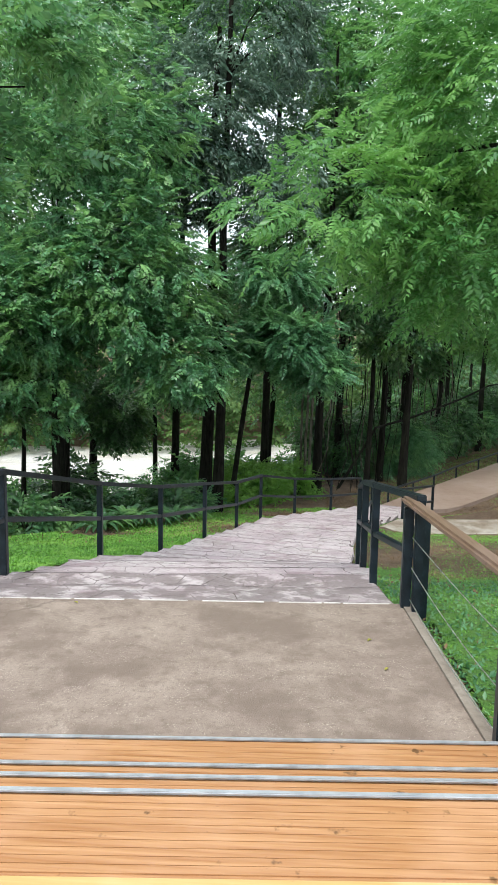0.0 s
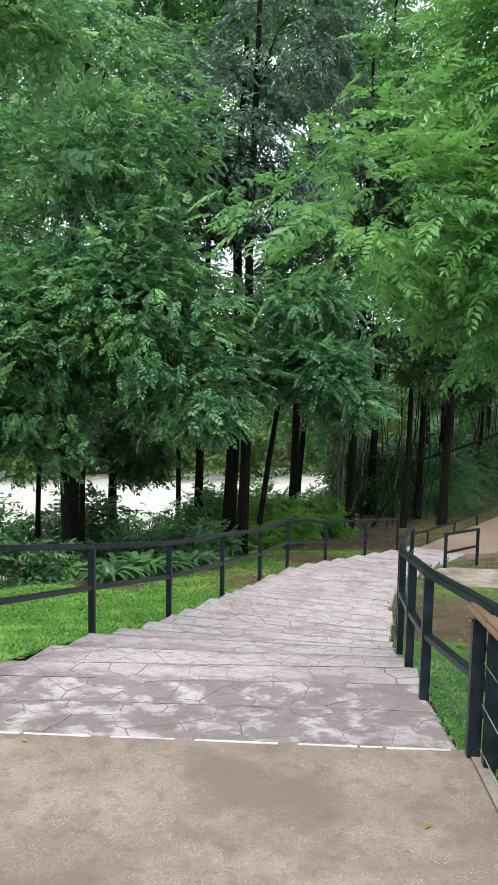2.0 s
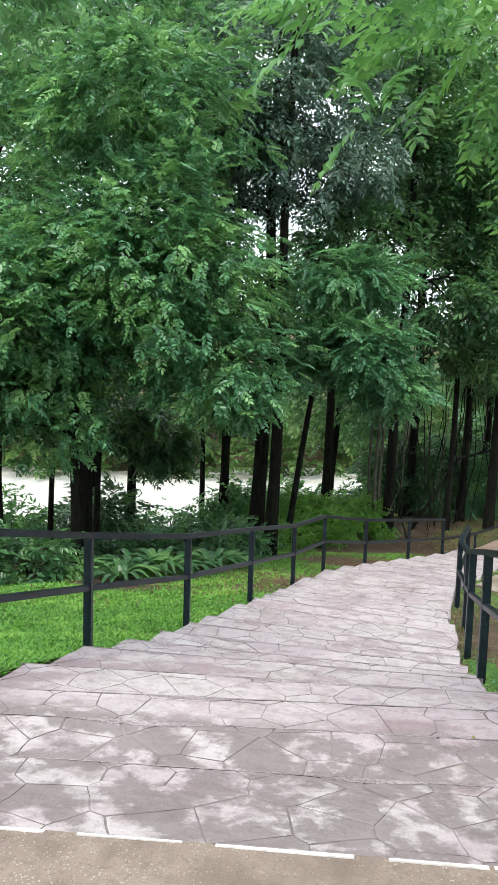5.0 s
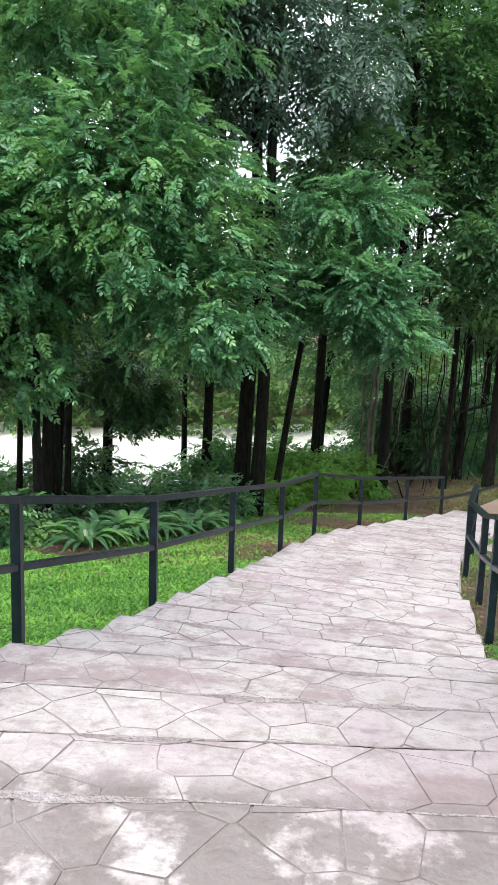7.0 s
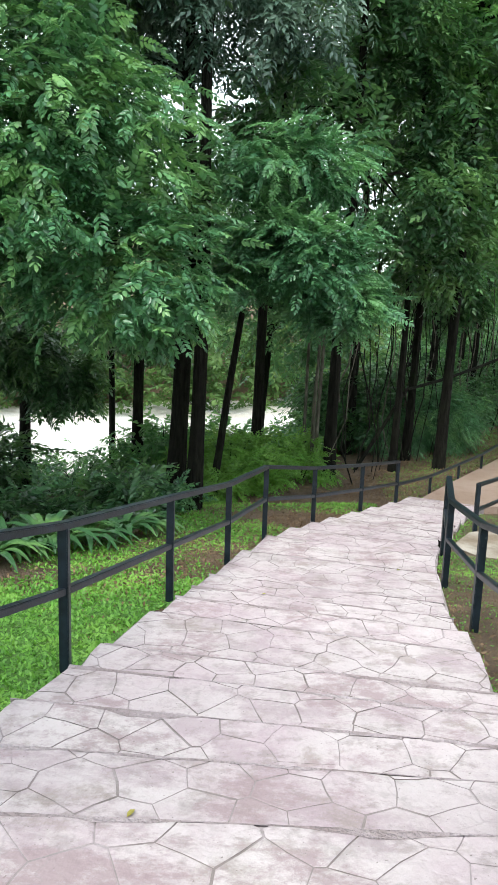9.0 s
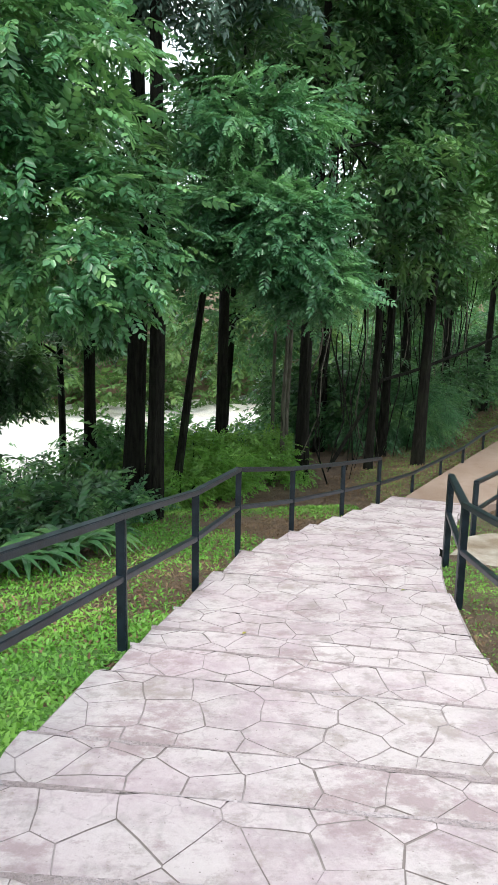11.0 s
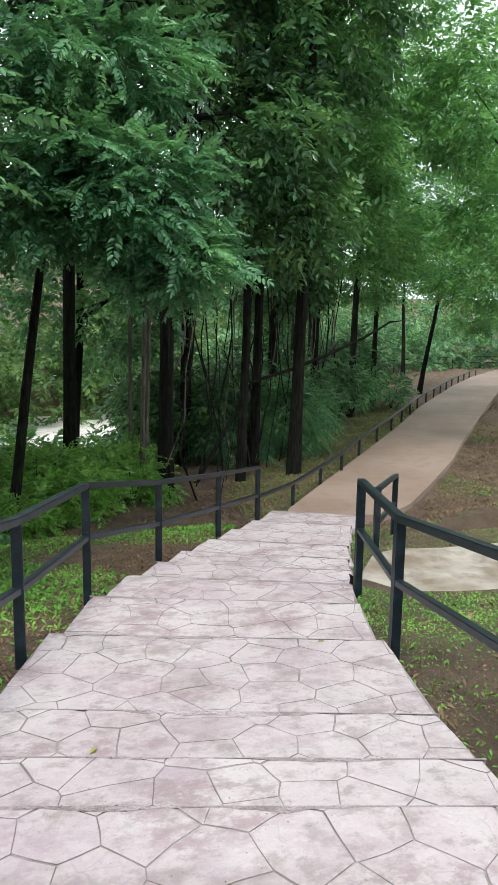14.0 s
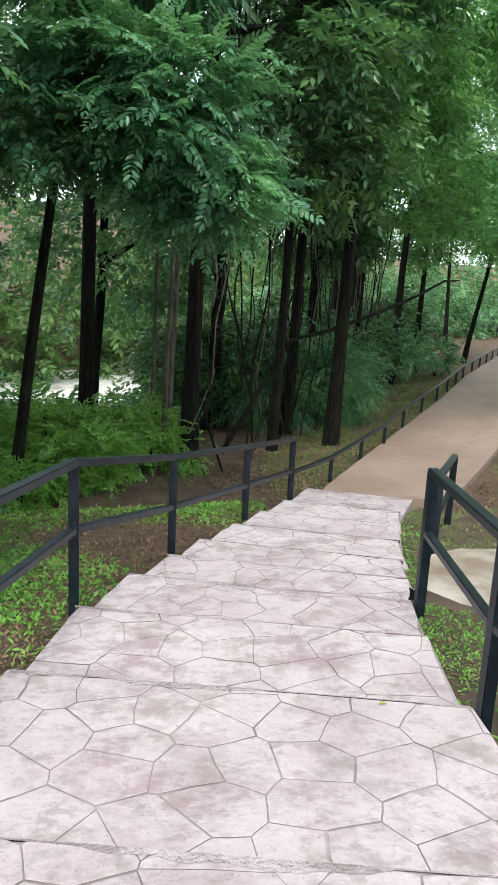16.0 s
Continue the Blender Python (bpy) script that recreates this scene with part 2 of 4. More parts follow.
def paint_material():
    m, n, l, b = material("dark_painted_steel", 0.36)
    vec = coords(n, l)
    c = mix(n, l, noise_fac(n, l, vec, 9, 5, 0.4, 0.68), (0.006, 0.0115, 0.016), (0.014, 0.025, 0.035))
    c = mix(n, l, scaled(n, l, noise_fac(n, l, vec, 24, 5, 0.67, 0.72), 0.5), c, (0.10, 0.12, 0.13))
    b.inputs["Specular IOR Level"].default_value = 0.36
    l.new(c, b.inputs["Base Color"])
    bump(n, l, b, noise_fac(n, l, vec, 60, 3, 0.3, 0.7), 0.2, 0.003)
    return m


PAINT = paint_material()


def wood_material(name, a, b2, rough, along=(0.6, 14, 14)):
    m, n, l, b = material(name, rough)
    vec = coords(n, l, along)
    f = noise_fac(n, l, vec, 3.2, 6, 0.3, 0.7)
    c = mix(n, l, f, a, b2)
    c = mix(n, l, scaled(n, l, noise_fac(n, l, coords(n, l), 1.6, 4, 0.5, 0.66), 0.5), c, (b2[0] * 1.12, b2[1] * 1.2, b2[2] * 1.5))
    c = mix(n, l, scaled(n, l, noise_fac(n, l, coords(n, l), 11, 4, 0.66, 0.72), 0.8), c, (0.09, 0.05, 0.025))
    l.new(c, b.inputs["Base Color"])
    bump(n, l, b, f, 0.25, 0.004)
    return m


DECK = wood_material("varnished_deck", (0.34, 0.155, 0.062), (0.50, 0.275, 0.13), 0.22)
DECK_PALE = wood_material("worn_deck", (0.50, 0.30, 0.10), (0.62, 0.42, 0.18), 0.45)
RAIL_WOOD = wood_material("rail_timber", (0.15, 0.095, 0.062), (0.24, 0.16, 0.105), 0.5, (14, 0.6, 14))
ALU, _n, _l, _b = material("aluminium_strip", 0.4, 0.55)
_b.inputs["Base Color"].default_value = (0.62, 0.66, 0.70, 1)
_v = coords(_n, _l)
_l.new(mix(_n, _l, noise_fac(_n, _l, _v, 12, 4), (0.40, 0.43, 0.46), (0.58, 0.61, 0.64)), _b.inputs["Base Color"])
WIRE, _n, _l, _b = material("steel_wire", 0.35, 1.0)
_b.inputs["Base Color"].default_value = (0.85, 0.85, 0.82, 1)
LITTER = leaf_material("dry_litter", (0.10, 0.06, 0.03), (0.24, 0.15, 0.08), (0.33, 0.23, 0.12), 0.7, 0.1)
DRY_LEAF = leaf_material("fallen_leaf", (0.25, 0.24, 0.04), (0.33, 0.38, 0.06), (0.42, 0.36, 0.08), 0.6, 0.2)


# ---- helpers for shapes ----
def part(name, bm, mat, parent=None, label=""):
    me = bpy.data.meshes.new(name)
    if isinstance(bm, tuple):
        me.from_pydata(*bm)
    else:
        bm.to_mesh(me)
        bm.free()
    me.materials.append(mat)
    ob = new(name, me)
    if parent:
        ob.parent = parent
    if label:
        ob["label"] = label
    return ob


def root(name, place, label, category, group="", kind=""):
    ob = new(name)
    ob.location = place
    ob.empty_display_size = 0.1
    return tagged(ob, label, category, group, kind)


def beam(p, q, w, h, bevel=0.006, base=(0, 0, 0)):
    """A square tube or board from p to q, w wide and h high, about the origin base."""
    p, q, base = Vector(p), Vector(q), Vector(base)
    d = q - p
    bm = bmesh.new()
    bmesh.ops.create_cube(bm, size=1)
    bmesh.ops.scale(bm, vec=(w, d.length, h), verts=bm.verts)
    if bevel:
        bmesh.ops.bevel(bm, geom=bm.edges[:], offset=bevel, segments=2, affect="EDGES")
    y = d.normalized()
    up = Vector((0, 0, 1)) if abs(y.z) < 0.8 else Vector((0, 1, 0))
    x = y.cross(up).normalized()
    z = x.cross(y)
    r = Matrix((x, y, z)).transposed().to_4x4()
    bmesh.ops.transform(bm, matrix=Matrix.Translation((p + q) / 2 - base) @ r, verts=bm.verts)
    return bm


def tube_arrays(points, radii, sides=8):
    """Vertices and faces of a bent tapering tube."""
    pts = [Vector(p) for p in points]
    verts, faces = [], []
    for i, p in enumerate(pts):
        d = (pts[min(i + 1, len(pts) - 1)] - pts[max(i - 1, 0)]).normalized()
        a = d.cross(Vector((0.31, 0.95, 0.02)))
        a = a.normalized() if a.length > 1e-3 else Vector((1, 0, 0))
        b = d.cross(a)
        for k in range(sides):
            t = 2 * math.pi * k / sides
            w = radii[i] * (1 + 0.1 * math.sin(3 * t + i))
            verts.append(p + a * (w * math.cos(t)) + b * (w * math.sin(t)))
    for i in range(len(pts) - 1):
        for k in range(sides):
            a, b = i * sides + k, i * sides + (k + 1) % sides
            faces.append((a, b, b + sides, a + sides))
    faces.append(tuple(range((len(pts) - 1) * sides, len(pts) * sides)))
    return verts, faces


# ---- the lie of the land ----
TOP_Y = 5.58


def line_at(points, y):
    return float(np.interp(y, [p[1] for p in points], [p[0] for p in points]))


LEFT_EDGE = [(-2.3, 5.4), (-2.0, 6.1), (-1.6, 6.65), (-1.5, 7.7), (-1.35, 8.98), (-0.9, 10.83), (-0.44, 12.65), (0.0, 14.47), (0.42, 15.99), (1.19, 17.52), (2.17, 19.25), (3.09, 20.84), (3.5, 21.6)]
RIGHT_EDGE = [(1.82, 5.5), (1.8, 6.7), (1.8, 8.5), (1.86, 9.9), (2.0, 11.5), (2.12, 13.0), (2.36, 14.4), (2.56, 15.35), (2.76, 16.05), (3.02, 16.7), (4.05, 19.5), (4.8, 20.7), (5.4, 21.6)]
PATH_LEFT = [(3.35, 20.6), (3.7, 21.6), (5.2, 23.9), (7.4, 27.2), (9.9, 31.0), (13.4, 36.6), (19.9, 46.1), (25.0, 53.0), (31.0, 60.0)]
PATH_RIGHT = [(4.9, 20.6), (6.05, 21.7), (7.2, 23.2), (9.1, 25.8), (10.8, 28.4), (14.2, 33.4), (20.7, 42.8), (27.0, 51.0), (35.0, 60.0)]
BANK = [(-60, 20.0), (-12, 23.5), (-4, 26.5), (0.5, 29.0), (3.5, 32.5), (7.0, 38.0), (10.0, 48.0), (14.0, 64.0), (22.0, 85.0), (80.0, 120.0)]
WATER_Z = -5.0
FALL = [(5.58, 0.0), (7.0, -0.24), (8.3, -0.54), (9.25, -0.86), (10.2, -1.07), (11.5, -1.27), (12.6, -1.41), (14.7, -1.73), (16.0, -1.89), (17.5, -2.12), (19.25, -2.38), (20.84, -2.6), (21.3, -2.69), (60.0, -2.7)]


def profile(y):
    return float(np.interp(y, [p[0] for p in FALL], [p[1] for p in FALL]))


def smooth(a, b, v):
    t = min(1.0, max(0.0, (v - a) / (b - a)))
    return t * t * (3 - 2 * t)


def left_at(y):
    if y < 5.6:
        return -1.62
    return line_at(LEFT_EDGE, y) if y < 21.0 else line_at(PATH_LEFT, y)


def right_at(y):
    if y < 5.6:
        return 2.05
    return line_at(RIGHT_EDGE, y) if y < 21.0 else line_at(PATH_RIGHT, y)


def ground_z(x, y):
    base = profile(y)
    xl, xr = left_at(y), right_at(y)
    bumps = 0.05 * noise.noise(Vector((x * 0.7, y * 0.7, 3.0))) + 0.2 * noise.noise(Vector((x * 0.12, y * 0.12, 9.0))) * smooth(2, 8, max(xl - x, x - xr, 0))
    if x < xl:
        d = xl - x
        z = base - 0.03 - 0.04 * min(d, 3.0) - 0.16 * max(0.0, d - 3.5) * (1 if y < 22 else 0.5)
    elif x > xr:
        d = x - xr
        z = base - 0.12 - 0.05 * smooth(0, 0.6, d) + 0.16 * max(0.0, d - (3.0 if y < 20 else 0.6)) * smooth(4, 12, y)
        z = min(z, base + 5.0)
    else:
        edge = min(x - xl, xr - x)
        z = base - 0.12 - 0.32 * smooth(0.0, 0.35, edge) if y < 21.0 else base - 0.08
    b = float(np.interp(x, [p[0] for p in BANK], [p[1] for p in BANK]))
    z = max(z, WATER_Z + 0.5) if y < b - 2 else z
    z = z + (WATER_Z - 1.2 - z) * smooth(b - 2.5, b + 1.5, y)
    far = b + 24 + 3 * noise.noise(Vector((x * 0.1, 0, 5.0)))
    if y > far:
        z = WATER_Z - 1.2 + 2.4 * smooth(far, far + 3, y) + min(11.0, 0.28 * max(0.0, y - far - 3))
    return z + bumps


def axis(lo, a, b, hi, fine, coarse):
    return sorted({round(v, 3) for v in (*np.arange(lo, a, coarse), *np.arange(a, b, fine), *np.arange(b, hi, coarse), hi)})


gx, gy = axis(-300, -9, 14, 300, 0.25, 3.0), axis(-60, 2, 34, 400, 0.25, 3.0)
gv = [(x, y, ground_z(x, y)) for y in gy for x in gx]
nx = len(gx)
gf = [(j * nx + i, j * nx + i + 1, (j + 1) * nx + i + 1, (j + 1) * nx + i) for j in range(len(gy) - 1) for i in range(nx - 1)]
ground = tagged(part("ground", (gv, [], gf), SOIL), "brown soil with weeds sloping down to the river", "ground", kind="structure")
ground.data.shade_smooth()

water = tagged(part("water", ([(-280, 12, WATER_Z), (280, 12, WATER_Z), (280, 130, WATER_Z), (-280, 130, WATER_Z)], [], [(0, 1, 2, 3)]), WATER), "muddy river with white water and painted-in sky glare between the banks", "river", kind="structure")


# ---- paved parts ----
def prism(poly, z, thick, base=(0, 0, 0), bevel=0.0):
    bx, by, bz = base
    n = len(poly)
    v = [(x - bx, y - by, z - thick - bz) for x, y in poly] + [(x - bx, y - by, z - bz) for x, y in poly]
    f = [tuple(range(n))[::-1], tuple(range(n, 2 * n))] + [(i, (i + 1) % n, n + (i + 1) % n, n + i) for i in range(n)]
    return v, [], f


def slanted(poly):
    """The top of the walk stands a little askew to the flight below."""
    return [(x, y + 0.06 * (x - 1.82)) for x, y in poly]


landing = tagged(part("pavement_landing", prism(slanted([(-1.66, 3.1), (2.08, 3.1), (1.9, 5.67), (-1.66, 5.67)]), 0.0, 0.45), CONCRETE), "worn brown concrete landing with damp stains", "landing", kind="structure")
kerb = tagged(part("trim_kerb", prism(slanted([(2.085, 3.1), (2.16, 3.1), (1.98, 5.67), (1.905, 5.67)]), 0.012, 0.4), KERB), "narrow concrete edging along the landing", "kerb", kind="structure")
r_line = np.random.default_rng(3)
x = -1.6
while x < 1.6:
    w, g = r_line.uniform(0.12, 0.5), r_line.choice([0.012, 0.02, 0.03, 0.12])
    y0, y1 = 5.665 - r_line.uniform(0.008, 0.02), 5.665 - r_line.uniform(0.008, 0.02)
    tagged(part("trim_line", prism(slanted([(x, y0), (x + w, y1), (x + w, 5.665), (x, 5.665)]), 0.005, 0.008), WHITE_LINE), "worn white line along the landing edge", "line", kind="structure")
    x += w + g

slab_plan = [(2.95, 16.5), (3.2, 16.22), (3.45, 16.18), (4.3, 16.05), (6.5, 15.95), (9.5, 15.8), (9.5, 17.6), (7.0, 17.5), (5.2, 17.5), (3.95, 17.62), (3.6, 17.48), (3.2, 16.85)]
n = len(slab_plan)
sv = [(x, y, -2.6) for x, y in slab_plan] + [(x, y, -2.12 + 0.1 * max(0.0, x - 6)) for x, y in slab_plan]
sf = [tuple(range(n))[::-1], tuple(range(n, 2 * n))] + [(i, (i + 1) % n, n + (i + 1) % n, n + i) for i in range(n)]
side_slab = tagged(part("pavement_side", (sv, [], sf), SLAB), "pale slab with dark damp stains beside the stairs", "slab", kind="structure")

ys = list(np.linspace(20.75, 60, 80))
pv, pf = [], []
for y in ys:
    for x in (line_at(PATH_LEFT, y), line_at(PATH_RIGHT, y)):
        pv += [(x, y, profile(y) + 0.015), (x, y, profile(y) - 0.25)]
for i in range(len(ys) - 1):
    o = i * 4
    pf += [(o, o + 2, o + 6, o + 4), (o + 1, o, o + 4, o + 5), (o + 2, o + 3, o + 7, o + 6)]
pf += [(0, 1, 3, 2)]
tagged(part("pavement_path", (pv, [], pf), BROWN_PATH), "reddish brown concrete path curving away", "path", kind="structure")


# ---- stamped stone stairs ----
def nosing_angle(y):
    return radians(float(np.interp(y, [5.7, 7.3, 8.7, 11.0, 13.3, 15.0, 17.0, 20.0, 21.0], [3.5, 6.0, 0.5, -9.5, -12.5, -14.0, -18.0, -21.0, -22.0])))


def clip(poly, nx_, ny_, c):
    """The part of poly where nx*x + ny*y <= c."""
    out = []
    for i, p in enumerate(poly):
        q = poly[(i + 1) % len(poly)]
        dp, dq = nx_ * p[0] + ny_ * p[1] - c, nx_ * q[0] + ny_ * q[1] - c
        if dp <= 0:
            out.append(p)
        if dp * dq < 0:
            s = dp / (dp - dq)
            out.append((p[0] + s * (q[0] - p[0]), p[1] + s * (q[1] - p[1])))
    return out


def inset(poly, d):
    n = len(poly)
    cx, cy = sum(p[0] for p in poly) / n, sum(p[1] for p in poly) / n
    out = list(poly)
    for i in range(n):
        a, b = poly[i], poly[(i + 1) % n]
        ex, ey = b[0] - a[0], b[1] - a[1]
        le = math.hypot(ex, ey)
        if le < 1e-6:
            continue
        ux, uy = ey / le, -ex / le
        out = clip(out, ux, uy, ux * a[0] + uy * a[1] - d)
        if len(out) < 3:
            return []
    return out


def area(poly):
    return 0.5 * sum(p[0] * q[1] - q[0] * p[1] for p, q in zip(poly, poly[1:] + poly[:1]))


rng = np.random.default_rng(7)
seeds = []
for j in range(68):
    for i in range(35):
        seeds.append((-3.4 + 0.34 * (i + 0.5 * (j % 2)) + rng.uniform(-0.13, 0.13), 5.3 + 0.26 * j + rng.uniform(-0.09, 0.09)))
seeds = np.array(seeds)

NOSINGS = [5.58, 6.22, 6.74, 7.3, 7.92, 8.72, 9.4, 9.95, 10.55, 11.0, 11.85, 12.35, 12.78, 13.3, 14.55, 15.5, 16.3, 16.95, 17.6, 18.4, 19.2, 20.0, 21.05]
STEPS = len(NOSINGS) - 1
BASE = (0.3, TOP_Y, 0)


def riser(k):
    a, b = NOSINGS[max(k - 1, 0)], NOSINGS[min(k + 1, STEPS)]
    return 0.02 if k == 0 else min(0.15, 0.42 * (profile(a) - profile(b)))


def nosing_ends(k):
    """The two ends of the front edge above step k, square to the way down."""
    yc = NOSINGS[k]
    xc = (line_at(LEFT_EDGE, yc) + line_at(RIGHT_EDGE, yc)) / 2 if k > 2 else 0.1
    t = math.tan(nosing_angle(yc))
    ends = []
    for edge in (LEFT_EDGE, RIGHT_EDGE):
        x = line_at(edge, yc)
        for _ in range(8):
            x = line_at(edge, yc + (x - xc) * t)
        ends.append((x, yc + (x - xc) * t))
    return ends


def tread_height(k):
    """The height of tread k over the plan: it falls a little towards its front."""
    (ax, ay), (bx, by) = nosing_ends(k)
    (cx_, cy_), (dx_, dy_) = nosing_ends(k + 1)
    back = profile(NOSINGS[k]) - riser(k) / 2
    front_z = profile(NOSINGS[k + 1]) + riser(k) / 2

    def height(x, y):
        y0 = ay + (x - ax) * (by - ay) / (bx - ax)
        y1 = cy_ + (x - cx_) * (dy_ - cy_) / (dx_ - cx_)
        s = (y - y0) / (y1 - y0)
        return back + (front_z - back) * min(1.05, max(-0.05, s))
    return height


def joint(a, b):
    """Half the width of the joint between two slabs: some are cut deep, others hardly show."""
    v = math.sin(a[0] * 12.9898 + a[1] * 78.233 + b[0] * 12.9898 + b[1] * 78.233) * 43758.5453
    v -= math.floor(v)
    return 0.0008 + 0.0042 * v * v


staircase = root("stair_flight", BASE, "long flight of low pinkish stamped stone steps", "stairs", kind="structure")
far_v, far_f, far_side = [], [], []


def waver(x, y):
    """A small sideways drift that makes straight joints wander."""
    return x + 0.022 * noise.noise(Vector((x * 5, y * 5, 0.5))), y + 0.018 * noise.noise(Vector((x * 5, y * 5, 7.5)))


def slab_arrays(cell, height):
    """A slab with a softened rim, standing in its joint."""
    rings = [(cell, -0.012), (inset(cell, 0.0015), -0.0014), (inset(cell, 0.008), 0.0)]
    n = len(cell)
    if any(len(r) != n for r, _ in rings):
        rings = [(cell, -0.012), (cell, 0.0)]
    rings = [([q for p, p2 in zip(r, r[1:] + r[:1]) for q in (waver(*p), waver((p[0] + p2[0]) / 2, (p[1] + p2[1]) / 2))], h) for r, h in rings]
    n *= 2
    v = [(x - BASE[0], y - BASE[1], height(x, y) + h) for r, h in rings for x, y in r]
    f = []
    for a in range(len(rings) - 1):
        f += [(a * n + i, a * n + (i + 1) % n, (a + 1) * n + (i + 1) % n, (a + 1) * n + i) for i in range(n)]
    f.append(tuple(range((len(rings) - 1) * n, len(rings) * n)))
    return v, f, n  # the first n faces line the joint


slab_count = 0
for k in range(STEPS):
    (lx, ly), (rx, ry) = nosing_ends(k)
    (lx2, ly2), (rx2, ry2) = nosing_ends(k + 1)
    height = tread_height(k)
    j = [rng.uniform(-0.04, 0.04) for _ in range(4)]
    # an uneven front edge, shared by the mass of the step and by the slabs on it
    nf = 14
    wave = [0] + [rng.uniform(-0.014, 0.014) for _ in range(nf - 1)] + [0]
    front = [(rx2 + j[2] + (lx2 + j[3] - rx2 - j[2]) * i / nf, ry2 + (ly2 - ry2) * i / nf + wave[i]) for i in range(nf + 1)]
    tread = [(lx + j[0], ly), (rx + j[1], ry), (rx2 + j[2], ry2), (lx2 + j[3], ly2)]
    mass = [(lx + j[0] - 0.02, ly - 0.03), (rx + j[1] + 0.02, ry - 0.03)] + front
    n = len(mass)
    mv = [(x - BASE[0], y - BASE[1], height(x, y) - 0.5) for x, y in mass] + [(x - BASE[0], y - BASE[1], height(x, y) - 0.0055) for x, y in mass]
    mf = [tuple(range(n))[::-1], tuple(range(n, 2 * n))] + [(i, (i + 1) % n, n + (i + 1) % n, n + i) for i in range(n)]
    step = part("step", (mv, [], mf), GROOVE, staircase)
    near = seeds[(seeds[:, 1] > min(ly, ry) - 0.9) & (seeds[:, 1] < max(ly2, ry2) + 0.9) & (seeds[:, 0] > lx - 1.2) & (seeds[:, 0] < rx2 + 1.2)]
    for s in near:
        poly = list(tread)
        for o in near:
            dx, dy = o[0] - s[0], o[1] - s[1]
            dd = dx * dx + dy * dy
            if 0 < dd < 1.3:
                poly = clip(poly, dx, dy, (dx * (o[0] + s[0]) + dy * (o[1] + s[1])) / 2 - joint(s, o) * math.sqrt(dd))
                if len(poly) < 3:
                    break
        if len(poly) < 3 or area(poly) < 0.0012:
            continue
        made = slab_arrays(poly, height)
        if slab_count < 300:
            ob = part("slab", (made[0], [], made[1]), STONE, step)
            # joint walls are darkened by colour, so the sun draws no pale rims
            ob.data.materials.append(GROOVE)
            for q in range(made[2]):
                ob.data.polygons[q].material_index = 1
            slab_count += 1
        else:
            o = len(far_v)
            far_v += made[0]
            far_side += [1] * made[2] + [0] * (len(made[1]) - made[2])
            far_f += [tuple(i + o for i in q) for q in made[1]]
# the rough stained front edge of each tread
for k in range(1, STEPS + 1):
    (lx, ly), (rx, ry) = nosing_ends(k)
    height = tread_height(k - 1)
    n = 46
    back, edge = [], []
    for i in range(n + 1):
        t = i / n
        x, y = lx + (rx - lx) * t, ly + (ry - ly) * t
        deep = 0.012 + 0.085 * noise.noise(Vector((x * 1.7, y * 1.7, 5.0 + k))) + 0.02 * noise.noise(Vector((x * 9, y * 9, 2.0)))
        edge.append((x - BASE[0], y + 0.004 - BASE[1], height(x, y) + 0.0022))
        y -= max(0.004, deep)
        back.append((x - BASE[0], y - BASE[1], height(x, y) + 0.0018))
    low = [(x, y, z - 0.05) for x, y, z in edge]
    m = n + 1
    faces = [(i, i + 1, m + i + 1, m + i) for i in range(n)] + [(m + i, m + i + 1, 2 * m + i + 1, 2 * m + i) for i in range(n)]
    part("nosing", (back + edge + low, [], [f[::-1] for f in faces]), NOSING, staircase, "rough stained front edge")
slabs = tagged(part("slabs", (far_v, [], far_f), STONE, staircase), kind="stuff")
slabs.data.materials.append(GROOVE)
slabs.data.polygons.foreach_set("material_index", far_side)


# ---- timber stair from the deck ----
timber = root("timber_stair", (0, 2.0, 0), "orange varnished timber stair with metal strips on the treads", "stairs", kind="structure")
DECK_Z, TRISE = 0.65, 0.1625
FRONTS = [2.16, 2.5, 2.84, 3.33]
for k, y1 in enumerate(FRONTS):
    z = DECK_Z - TRISE * k
    y0 = y1 - (0.37 if k == 0 else y1 - FRONTS[k - 1])
    x1 = 2.3 if k < 2 else 2.16
    ribs = 10
    w = (y1 - y0 - 0.035) / ribs
    tread = part("tread", prism(slanted([(-1.8, y0 - 0.01), (x1, y0 - 0.01), (x1, y1 - 0.03), (-1.8, y1 - 0.03)]), z - 0.004, 0.024, (0, 2.0, 0)), DECK, timber)
    for r in range(ribs):
        a = y0 + r * w
        part("board", prism(slanted([(-1.8, a + 0.002), (x1, a + 0.002), (x1, a + w - 0.001), (-1.8, a + w - 0.001)]), z, 0.003, (0, 2.0, 0)), DECK, tread)
    part("riser", prism(slanted([(-1.8, y1 - 0.03), (x1, y1 - 0.03), (x1, y1 - 0.008), (-1.8, y1 - 0.008)]), z - 0.012, TRISE - 0.012, (0, 2.0, 0)), DECK, tread)
    (ax, ay), (bx, by) = slanted([(-1.8, y1 - 0.012), (x1, y1 - 0.012)])
    part("metal_strip", beam((ax, ay, z + 0.001), (bx, by, z + 0.001), 0.02, 0.012, 0.003, (0, 2.0, 0)), ALU, tread, "grey aluminium strip")
deck = root("floor_deck", (0, 0, 0.55), "pale worn timber deck of long boards", "deck", kind="structure")
for i in range(34):
    y = 1.775 - 0.145 * i
    part("plank", prism(slanted([(-1.9, y - 0.14), (2.4, y - 0.14), (2.4, y), (-1.9, y)]), DECK_Z, 0.035, (0, 0, 0.55)), DECK_PALE, deck)
